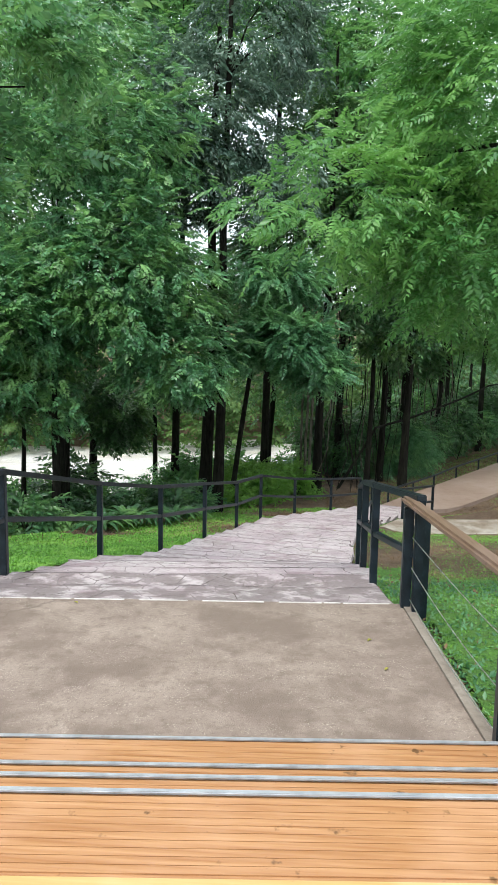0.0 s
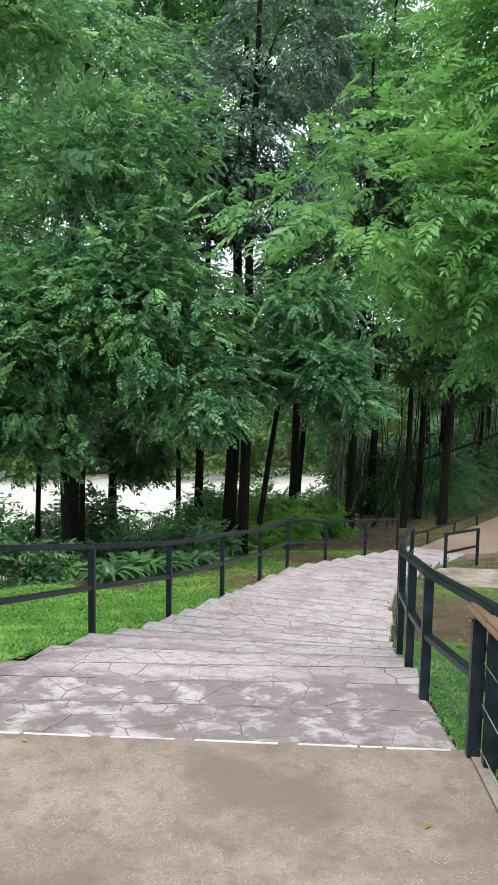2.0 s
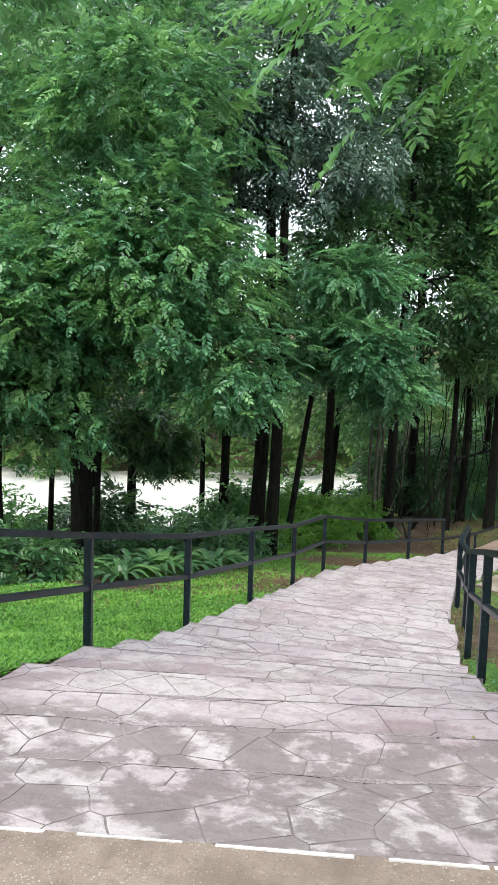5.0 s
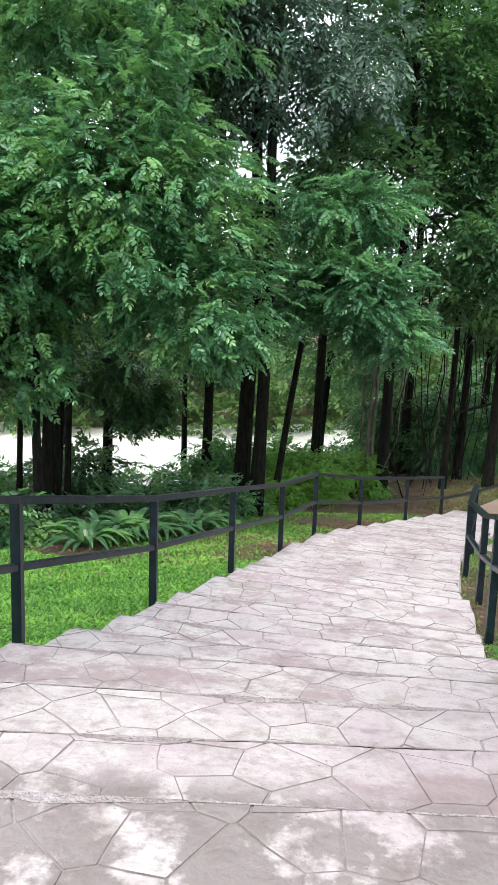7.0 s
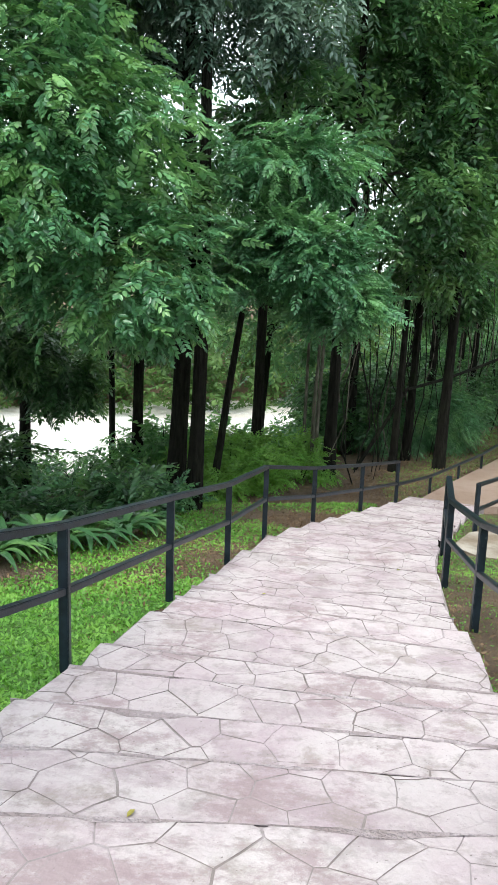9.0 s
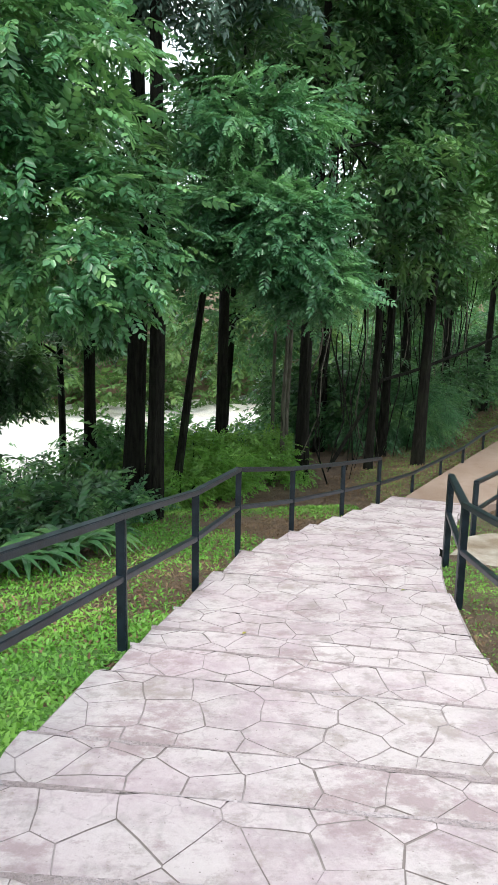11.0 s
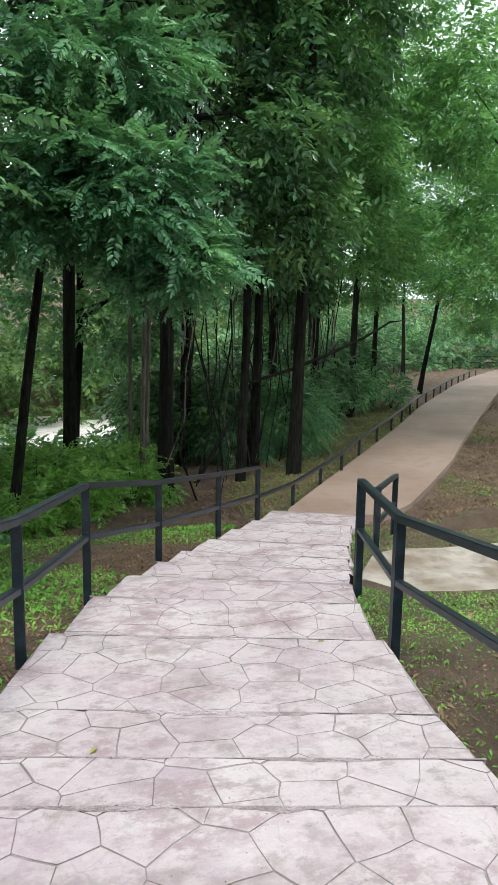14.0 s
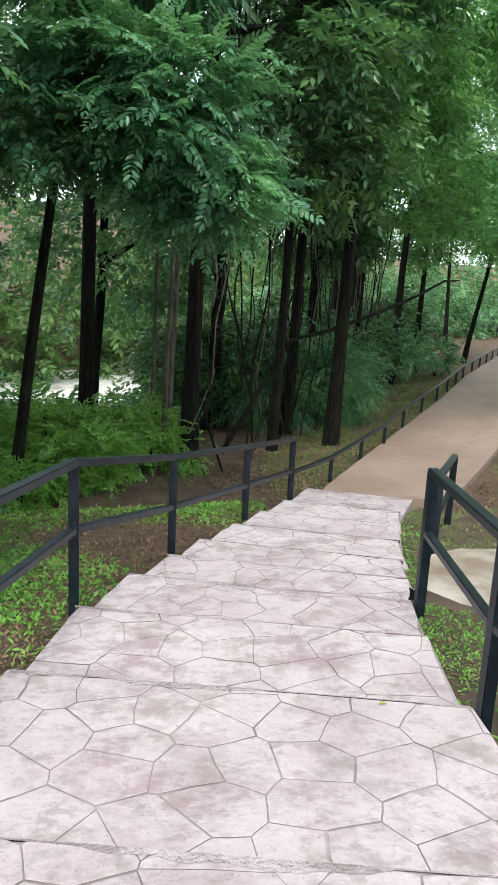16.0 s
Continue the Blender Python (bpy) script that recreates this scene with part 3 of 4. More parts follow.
part("subfloor", prism(slanted([(-1.88, -3.1), (2.38, -3.1), (2.38, 1.76), (-1.88, 1.76)]), DECK_Z - 0.038, 0.03, (0, 0, 0.55)), BARK, deck)
for x in (-1.7, 0.2, 2.1):
    part("joist", prism(slanted([(x, -3.1), (x + 0.08, -3.1), (x + 0.08, 1.7), (x, 1.7)]), DECK_Z - 0.07, 0.8, (0, 0, 0.55)), BARK, deck)


# ---- railings ----
def railing(name, places, label, group, drop=0.48, thick=0.068):
    """Upright square posts at places (x, y, foot, top), tied by a top rail and, drop below it, a middle rail."""
    o = Vector(places[0][:3])
    ob = root(name, o, label, "railing", group)
    for x, y, foot, top in places:
        part("post", beam((x, y, foot - 0.12), (x, y, top - 0.03), thick, thick, 0.006, o), PAINT, ob)
    for (ax, ay, _, at), (bx, by, _, bt) in zip(places, places[1:]):
        a, b = Vector((ax, ay, at)), Vector((bx, by, bt))
        d = (b - a).normalized() * 0.028
        flat = Vector((0, 0, 0.026))
        part("top_rail", beam(a - d - flat, b + d - flat, thick + 0.006, 0.052, 0.007, o), PAINT, ob)
        if drop:
            low = Vector((0, 0, drop))
            part("middle_rail", beam(a - low, b - low, 0.058, 0.05, 0.006, o), PAINT, ob)
    return ob


LEFT_POSTS = [(-1.72, 4.1, 0.0, 0.98), (-1.68, 6.5, -0.13, 0.86), (-1.426, 8.98, -0.70, 0.278), (-0.976, 10.83, -1.06, -0.115), (-0.515, 12.65, -1.34, -0.402), (-0.08, 14.47, -1.6, -0.712), (0.347, 15.99, -1.85, -0.836), (1.114, 17.52, -2.1, -1.169), (2.09, 19.25, -2.4, -1.467), (3.016, 20.84, -2.6, -1.715)]
railing("railing", LEFT_POSTS, "dark painted steel railing along the stone steps", "railings")
RIGHT_POSTS = [(1.99, 5.50, 0.0, 0.93), (1.79, 6.66, -0.17, 0.80), (1.785, 7.55, -0.38, 0.66), (1.9, 9.3, -0.75, 0.27), (2.06, 10.95, -1.25, -0.12), (2.278, 12.55, -1.56, -0.508), (2.438, 14.31, -1.82, -0.764), (2.809, 15.96, -2.03, -0.878)]
railing("railing", RIGHT_POSTS, "dark painted steel railing with bends beside the grass", "railings")
railing("railing", [(3.78, 17.85, -2.25, -1.412), (4.87, 19.76, -2.5, -1.675)], "short dark steel railing where the side slab joins", "railings", 0.45)
LOW = [(3.03, 20.87, -2.62, -2.2), (4.0, 22.2, -2.72, -2.3), (4.98, 23.6, -2.72, -2.3), (5.88, 24.85, -2.72, -2.28)]
for y in np.arange(26.85, 55, 1.95):
    LOW.append((line_at(PATH_LEFT, y) - 0.1, float(y), profile(y) - 0.02, profile(y) + 0.42))
railing("railing", LOW, "low dark railing following the brown path", "railings", 0, 0.055)
FAR = [(float(x), 61.5 + 0.1 * (x - 12), ground_z(float(x), 61.5 + 0.1 * (x - 12)), ground_z(float(x), 61.5 + 0.1 * (x - 12)) + 0.95) for x in np.arange(16, 36, 2.6)]
railing("railing", FAR, "distant dark railing across the bend of the path", "railings")

timber_rail = root("timber_handrail", (1.95, 5.5, 0), "round-edged brown timber handrail on dark steel posts", "handrail")
O = (1.95, 5.5, 0)
for p in ((1.925, 5.62, 0.0, 0.80), (2.12, 3.6, 0.0, 0.80), (2.09, 5.8, -0.2, 0.74)):
    part("post", beam((p[0], p[1], p[2] - 0.2), (p[0], p[1], p[3]), 0.075, 0.075, 0.006, O), PAINT, timber_rail)
for z in (0.22, 0.62):
    part("bracket", beam((1.925, 5.62, z), (2.09, 5.8, z), 0.035, 0.035, 0.004, O), PAINT, timber_rail)
part("bracket", beam((1.93, 5.68, 0.812), (2.06, 5.1, 0.812), 0.06, 0.02, 0.004, O), PAINT, timber_rail)
part("rail", beam((1.92, 5.72, 0.85), (2.2, 2.3, 0.98), 0.10, 0.055, 0.018, O), RAIL_WOOD, timber_rail, "brown timber rail with rounded edges")
for h, sag in ((0.58, 0.03), (0.34, 0.08), (0.08, 0.06)):
    a, b = Vector((1.95, 5.55, h)), Vector((2.16, 2.7, h + 0.05))
    pts = [a.lerp(b, i / 12) - Vector((0, 0, sag * math.sin(math.pi * i / 12))) - Vector(O) for i in range(13)]
    v, f = tube_arrays(pts, [0.0035] * 13, 5)
    part("wire", (v, [], f), WIRE, timber_rail, "thin steel wire")


# ---- plants ----
def basis(d, up):
    d = d / np.maximum(np.linalg.norm(d, axis=-1, keepdims=True), 1e-6)
    s = np.cross(d, up)
    s = s / np.maximum(np.linalg.norm(s, axis=-1, keepdims=True), 1e-6)
    return d, s, np.cross(s, d)


def spray_leaflets(pairs, length, leaf, width, droop, single=False):
    """Leaflets of one compound leaf in its own frame (x out, y side, z up): base, direction and size."""
    rows = []
    for i in range(pairs):
        t = (i + 1) / (pairs + 0.3)
        x, z = length * t, -droop * length * t * t
        k = leaf * (0.65 + 0.6 * math.sin(math.pi * (0.15 + 0.75 * t)))
        for s in (1, -1):
            rows.append((x, 0, z, 0.55, s * 0.85, -0.25 - 0.5 * t * droop, k, width * k / leaf))
    rows.append((length, 0, -droop * length, 1, 0, -droop, leaf, width))
    return np.array(rows)


def foliage(rng_, centres, out, leaflets, per, spread, up_bias=0.25):
    """Vertices and quads of leaves: per sprays round each centre, growing along out."""
    n = len(centres) * per
    c = np.repeat(centres, per, 0) + rng_.normal(0, 1, (n, 3)) * spread * np.array([1, 1, 0.6])
    d = np.repeat(out, per, 0) + rng_.normal(0, 0.65, (n, 3))
    d[:, 2] = d[:, 2] * 0.5 + up_bias * rng_.normal(0.2, 0.6, n)
    up = np.array([0, 0, 1.0]) + rng_.normal(0, 0.35, (n, 3))
    d, s, u = basis(d, up)
    size = rng_.uniform(0.7, 1.25, (n, 1, 1))
    L = leaflets[None]
    frame3 = np.stack([d, s, u], 1)
    pos = np.einsum("nmk,nkj->nmj", L[..., 0:3] * size, frame3) + c[:, None]
    way = L[..., 3:6] + rng_.normal(0, 0.12, (n, L.shape[1], 3))
    way = np.einsum("nmk,nkj->nmj", way, frame3)
    m = L.shape[1]
    upl = np.repeat(u[:, None], m, 1) + rng_.normal(0, 0.3, (n, m, 3))
    w, sd, un = basis(way, upl)
    ln = L[..., 6:7] * size
    wd = L[..., 7:8] * size
    a = pos
    b = pos + w * ln * 0.45 + sd * wd * 0.5 + un * wd * 0.12
    t = pos + w * ln - un * ln * 0.12
    e = pos + w * ln * 0.45 - sd * wd * 0.5 + un * wd * 0.12
    verts = np.stack([a, b, t, e], 2).reshape(-1, 3)
    return verts


def leaf_mesh(name, verts, mat, oval=False):
    me = bpy.data.meshes.new(name)
    if oval:
        # rounder leaves of six points, four triangles each
        q = verts.reshape(-1, 4, 3)
        a, rib = q[:, 0], q[:, 2] - q[:, 0]
        b, e = q[:, 1] - a - rib * 0.45, q[:, 3] - a - rib * 0.45
        verts = np.stack([a, a + rib * 0.25 + b * 0.85, a + rib * 0.68 + b * 0.9, q[:, 2], a + rib * 0.68 + e * 0.9, a + rib * 0.25 + e * 0.85], 1).reshape(-1, 3)
        nq = len(q)
        idx = np.arange(nq)[:, None] * 6 + np.array([[0, 1, 2, 3, 0, 3, 4, 5]])
        me.vertices.add(len(verts))
        me.vertices.foreach_set("co", np.ascontiguousarray(verts, dtype=np.float32).ravel())
        me.loops.add(nq * 8)
        me.loops.foreach_set("vertex_index", idx.ravel().astype(np.int32))
        me.polygons.add(nq * 2)
        me.polygons.foreach_set("loop_start", (np.arange(nq * 2) * 4).astype(np.int32))
        me.update(calc_edges=True)
        me.materials.append(mat)
        return me
    nq = len(verts) // 4
    # two triangles a leaf, folded along its midrib
    idx = np.arange(nq)[:, None] * 4 + np.array([[0, 1, 2, 0, 2, 3]])
    me.vertices.add(len(verts))
    me.vertices.foreach_set("co", np.ascontiguousarray(verts, dtype=np.float32).ravel())
    me.loops.add(nq * 6)
    me.loops.foreach_set("vertex_index", idx.ravel().astype(np.int32))
    me.polygons.add(nq * 2)
    me.polygons.foreach_set("loop_start", (np.arange(nq * 2) * 3).astype(np.int32))
    me.update(calc_edges=True)
    me.materials.append(mat)
    return me


KINDS = {
    "pinnate": (spray_leaflets(9, 0.44, 0.085, 0.04, 0.35), LEAF_PINN),
    "lime": (spray_leaflets(5, 0.24, 0.075, 0.036, 0.4), LEAF_LIME_LIT),
    "mid": (spray_leaflets(6, 0.32, 0.088, 0.044, 0.4), LEAF_MID),
    "glossy": (spray_leaflets(4, 0.30, 0.14, 0.06, 0.9), LEAF_BLUE),
    "bright": (spray_leaflets(6, 0.33, 0.092, 0.036, 0.35), LEAF_BRIGHT),
    "bright_near": (spray_leaflets(7, 0.26, 0.062, 0.026, 0.35), LEAF_BRIGHT),
    "mid_near": (spray_leaflets(5, 0.26, 0.085, 0.04, 0.4), LEAF_MID),
    "dark": (spray_leaflets(5, 0.40, 0.15, 0.065, 0.5), LEAF_DARK),
    "feathery": (spray_leaflets(8, 0.55, 0.16, 0.02, 0.6), LEAF_MID),
    "far": (spray_leaflets(4, 0.8, 0.38, 0.19, 0.4), LEAF_FAR),
}


for _k, (_a, _leaf, _wide, _len, _droop) in {"mid": (3, 0.17, 0.085, 0.4, 0.4), "dark": (3, 0.19, 0.085, 0.45, 0.5), "bright": (3, 0.17, 0.07, 0.42, 0.35), "glossy": (3, 0.17, 0.075, 0.34, 0.9), "pinnate": (4, 0.17, 0.07, 0.5, 0.35)}.items():
    KINDS[_k + "_far"] = (spray_leaflets(_a, _len, _leaf, _wide, _droop), KINDS[_k][1])


def crown_points(rng_, centre, radii, count):
    """Clump centres, mostly near the outside of a lumpy ellipsoid, and the ways they grow."""
    d = rng_.normal(0, 1, (count, 3))
    d /= np.linalg.norm(d, axis=1, keepdims=True)
    lump = np.array([0.78 + 0.5 * noise.noise(Vector(v) * 1.7 + Vector(centre)) for v in d])
    r = (rng_.uniform(0.3, 1.0, count) ** 0.45) * lump
    p = np.array(centre) + d * np.array(radii) * r[:, None]
    return p, d + np.array([0, 0, -0.15])


def tree(name, x, y, top, radius, blobs, kind, label, lean=(0, 0), per=9, spread=0.26, bark=None, group="", seed=1, sunk=0.15, category="tree"):
    """A trunk from the ground, limbs to the crown's masses, and the crown. blobs: (centre, radii, clumps)."""
    r = np.random.default_rng(seed)
    z0 = ground_z(x, y)
    ob = root(name, (x, y, z0), label, category, group)
    here = Vector((x, y, z0))
    radius *= 0.75 if y > 19 else 1.0
    n = 9
    pts, rad = [], []
    for i in range(n):
        t = i / (n - 1)
        w = (0.14 * math.sin(t * 5 + seed) + 0.05 * math.sin(t * 13 + 3 * seed)) * t
        pts.append(Vector((lean[0] * t + w, lean[1] * t + 0.08 * math.sin(t * 4 + 2 * seed) * t, (top - z0) * t - sunk * (1 - t))))
        rad.append(radius * (1.25 if i == 0 else 1.0) * (1 - 0.72 * t))
    v, f = tube_arrays(pts, rad, 10)
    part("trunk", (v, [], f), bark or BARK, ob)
    limbs, leaves = [], []
    away = min([c[1] for c, _, _ in blobs] or [y])
    look_kind = kind + "_far" if away > 21.3 else kind
    for c, rr, count in blobs:
        cv = Vector(c) - here
        a = min(range(n - 3), key=lambda i: abs(pts[i].z - (cv.z - rr[2] * 0.9))) + 1
        start = pts[a]
        for q in range(3):
            tip = cv + Vector((r.uniform(-0.6, 0.6) * rr[0], r.uniform(-0.6, 0.6) * rr[1], r.uniform(-0.3, 0.5) * rr[2]))
            midp = start.lerp(tip, 0.5) + Vector((r.uniform(-0.2, 0.2), r.uniform(-0.2, 0.2), r.uniform(0.0, 0.35)))
            limbs.append(tube_arrays([start, start.lerp(midp, 0.6), midp, midp.lerp(tip, 0.55), tip], [rad[a] * 0.55, rad[a] * 0.4, rad[a] * 0.3, rad[a] * 0.2, 0.008], 6))
        p, d = crown_points(r, cv, rr, int(count * (0.85 if away < 21.3 else 0.74)))
        leaves.append(foliage(r, p, d, KINDS[look_kind][0], int(per * 1.3), spread * 0.85))
    if limbs:
        for v, f in limbs:
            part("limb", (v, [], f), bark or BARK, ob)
        crown = new("crown", leaf_mesh("crown", np.concatenate(leaves), KINDS[kind][1], kind == "pinnate" or (kind == "mid" and away < 17)))
        crown.parent = ob
    return ob


# ---- the trees along the walk ----
# broad tree behind the left railing, its skirts hanging low
tree("tree", -5.4, 20.2, 5.38, 0.115, [((-2.92, 15.64, 3.47), (2.4, 1.8, 2.0), 190), ((-1.67, 15.91, 1.72), (1.25, 1.0, 1.1), 75), ((-5.2, 15.31, 2.51), (1.9, 1.6, 2.0), 110), ((-3.26, 16.13, 6.34), (2.4, 1.9, 1.8), 130)], "mid", "leafy green tree with low hanging branches behind the railing", (0.1, 0.5), 11, seed=3)
# small tree with feathered leaves reaching over the steps
tree("tree", 1.5, 24.2, 4.73, 0.075, [((0.53, 20.26, 3.78), (1.6, 1.2, 0.8), 55), ((0.97, 20.05, 2.19), (1.4, 1.2, 0.9), 110), ((-0.24, 20.25, 2.03), (1.0, 0.9, 0.7), 50), ((1.73, 20.29, 1.37), (0.8, 0.8, 0.55), 32)], "pinnate", "slim tree with fresh feathered leaves over the steps", (-0.1, -0.3), 10, 0.22, BARK_PALE, seed=5)
# tall dark group in the middle
tree("tree", -1.46, 20.4, 10.29, 0.26, [((-1.6, 20.35, 7.8), (2.8, 2.2, 2.4), 150), ((-3.14, 20.23, 4.86), (1.7, 1.5, 1.2), 60)], "glossy", "tall tree with dark trunk and greyish glossy leaves", (0.35, 0.1), 9, seed=7)
tree("tree", -1.03, 19.9, 12.93, 0.2, [((-0.9, 20.2, 6.15), (1.3, 1.1, 1.3), 34), ((-1.66, 19.87, 6.86), (1.4, 1.2, 1.2), 34), ((-0.39, 20.97, 10.35), (2.6, 2.4, 2.4), 120), ((0.69, 20.8, 6.79), (1.5, 1.4, 1.3), 50)], "glossy", "tall tree with a straight dark trunk by the river", (0.3, 0.2), 9, seed=8)
tree("tree", -0.86, 21.57, 7.23, 0.12, [((0.67, 21.6, 4.76), (1.6, 1.5, 1.4), 55)], "dark", "slender leaning tree beside the tall trunks", (1.5, 0.3), 8, seed=9)
tree("tree", -3.96, 26.2, 7.76, 0.14, [((-4.74, 24.0, -0.5), (1.3, 1.1, 0.9), 60), ((-2.96, 25.51, 0.59), (1.3, 1.1, 0.9), 50), ((-5.47, 22.79, 0.28), (1.3, 1.1, 0.8), 50), ((-3.15, 19.31, 6.81), (2.0, 1.8, 1.7), 80), ((-1.77, 19.21, 3.14), (1.1, 1.0, 0.7), 30)], "dark", "dark slim tree standing above the river bank", (0.0, 0.1), 8, seed=10)
tree("tree", 1.85, 23.5, 11.1, 0.2, [((2.32, 23.8, 7.68), (2.4, 2.2, 2.6), 120), ((3.28, 23.59, 3.89), (1.8, 1.5, 1.3), 60)], "dark", "straight dark tree beyond the railing", (0.25, 0.0), 9, seed=11)
tree("tree", 1.63, 25.2, 8.62, 0.07, [((1.64, 25.23, 6.98), (1.4, 1.3, 1.4), 40)], "dark", "thin straight stem beside a dark tree", (0.1, 0.0), 8, bark=BARK_PALE, seed=12)
tree("tree", 1.33, 25.9, 7.61, 0.065, [((0.88, 25.48, 5.97), (1.5, 1.3, 1.4), 40)], "mid", "thin pale stem beside a dark tree", (0.0, 0.0), 8, bark=BARK_PALE, seed=13)
tree("tree", 3.58, 24.78, 9.57, 0.13, [((4.46, 24.5, 6.03), (2.1, 1.8, 2.2), 100), ((4.27, 24.26, 2.68), (1.4, 1.2, 1.4), 50)], "dark", "vine-hung tree with many thin stems", (0.3, 0.2), 9, seed=14)
tree("tree", 4.17, 26.19, 10.71, 0.16, [((5.41, 26.0, 8.21), (2.3, 2.2, 2.3), 100), ((6.03, 26.02, 3.83), (1.8, 1.6, 1.7), 70)], "bright", "vine-hung green tree above the low railing", (0.5, 0.0), 9, seed=15)
tree("tree", 7.0, 30.61, 10.49, 0.15, [((7.36, 30.12, 6.42), (2.6, 2.3, 2.6), 130), ((8.31, 30.1, 2.86), (1.6, 1.4, 1.4), 50)], "bright", "leafy tree with tangled vines beside the path", (0.4, 0.0), 9, seed=16)
tree("tree", 9.82, 34.83, 12.33, 0.18, [((10.45, 34.34, 8.79), (3.0, 2.6, 3.2), 150), ((11.81, 34.07, 4.36), (2.0, 1.8, 1.8), 70)], "bright", "tall leafy tree shading the bend of the path", (0.3, 0.0), 9, 0.34, seed=17)
tree("tree", 16.33, 42.78, 7.66, 0.16, [((16.83, 41.94, 4.27), (3.0, 2.6, 1.9), 110), ((14.61, 41.03, 6.12), (2.4, 2.2, 2.0), 80)], "mid", "leaning tree where the path bends out of sight", (1.6, 0.0), 9, 0.34, seed=18)
tree("tree", 23.72, 33.84, 10.93, 0.2, [((16.47, 33.19, 6.49), (3.2, 2.8, 2.6), 150), ((14.13, 32.69, 4.2), (1.8, 1.8, 1.4), 60), ((12.65, 31.76, 2.39), (2.2, 1.7, 1.6), 80)], "bright", "bright green tree leaning over the path", (-3.2, 0.0), 9, 0.34, seed=19)
tree("tree", 25.54, 45.85, 14.98, 0.22, [((19.57, 43.83, 11.04), (4.2, 3.6, 3.6), 170)], "bright", "tall pale green tree above the far path", (0.3, 0.0), 10, 0.45, seed=20)
tree("tree", 12.08, 26.85, 6.97, 0.16, [((9.52, 26.53, 6.09), (2.1, 1.9, 2.3), 120), ((10.7, 26.5, 2.94), (1.5, 1.4, 1.2), 50)], "bright", "lime green tree leaning in from the slope", (-1.6, 0.0), 9, 0.32, seed=25)
tree("tree", -10.71, 21.72, 13.21, 0.16, [((-10.91, 21.22, 12.91), (2.8, 2.2, 2.2), 110), ((-11.15, 21.7, 8.72), (2.2, 2.0, 1.8), 80), ((-9.29, 23.44, 12.79), (2.4, 2.0, 2.0), 90)], "mid", "tall tree filling the canopy above the river", (0.2, 0.0), 9, 0.34, seed=201)
tree("tree", -7.0, 24.31, 14.54, 0.16, [((-7.2, 23.81, 13.79), (2.6, 2.2, 1.9), 100), ((-5.01, 26.04, 13.0), (2.2, 2.0, 1.8), 80), ((-1.01, 26.11, 14.24), (2.4, 2.0, 1.8), 80)], "mid", "tall tree filling the canopy above the river", (0.2, 0.0), 9, 0.34, seed=202)
tree("tree", 8.2, 34.85, 9.12, 0.16, [((6.94, 30.25, 7.18), (2.0, 1.8, 2.0), 110), ((6.95, 30.83, 4.48), (1.6, 1.5, 1.2), 70), ((8.0, 34.35, 8.82), (2.2, 2.0, 2.4), 110), ((8.74, 33.9, 5.59), (1.9, 1.8, 1.7), 80), ((7.19, 33.7, 3.34), (1.4, 1.4, 1.4), 60)], "bright", "leafy tree hung with creepers beside the path", (0.2, 0.0), 9, 0.34, seed=203)
tree("tree", 12.02, 38.14, 8.24, 0.16, [((11.82, 37.64, 7.94), (2.4, 2.2, 2.4), 120), ((12.27, 37.14, 3.91), (2.0, 1.9, 1.5), 90), ((10.83, 36.81, 2.14), (1.5, 1.5, 1.2), 60)], "bright", "dense fresh green tree above the low railing", (0.2, 0.0), 9, 0.34, seed=204)
tree("tree", 25.6, 42.5, 8.64, 0.16, [((17.09, 40.71, 8.34), (2.6, 2.4, 2.8), 130), ((16.61, 40.7, 3.24), (2.6, 2.2, 1.6), 110), ((19.35, 42.73, 1.05), (2.0, 1.8, 1.2), 60)], "bright", "dense green tree hanging over the path", (0.2, 0.0), 9, 0.34, seed=205)
tree("tree", 4.97, 30.64, 9.06, 0.16, [((4.77, 30.14, 6.46), (1.8, 1.6, 2.4), 90), ((5.36, 29.51, 1.83), (1.5, 1.4, 1.3), 60), ((2.42, 27.77, 8.76), (1.5, 1.4, 2.0), 70)], "dark", "dark creeper-clad tree beyond the railing", (0.2, 0.0), 9, 0.34, seed=206)
# near tree on the right, its bright twigs crossing the view from the deck
tree("tree", 5.59, 7.91, 6.65, 0.15, [((3.28, 6.8, 4.36), (1.9, 1.6, 1.7), 130), ((2.46, 6.87, 2.93), (1.0, 0.9, 0.8), 42), ((1.45, 6.5, 3.21), (0.8, 0.8, 0.6), 24), ((4.16, 8.3, 3.35), (1.3, 1.2, 1.5), 60)], "bright_near", "bright green tree spreading over the railing", (-0.5, 0.0), 17, 0.24, seed=21)
# near tree on the left, only its twigs come into view
tree("tree", -5.15, 8.16, 6.6, 0.14, [((-1.88, 6.76, 4.52), (0.75, 0.6, 0.55), 22), ((-1.82, 7.32, 3.85), (0.6, 0.5, 0.4), 15), ((-2.16, 6.79, 3.35), (0.5, 0.5, 0.4), 12), ((-1.31, 7.31, 4.9), (0.9, 0.6, 0.5), 18), ((-4.0, 7.94, 5.43), (1.6, 1.5, 1.1), 46)], "mid_near", "tree with shaded leafy twigs overhanging the lawn", (0.3, 0.0), 9, 0.2, seed=22)

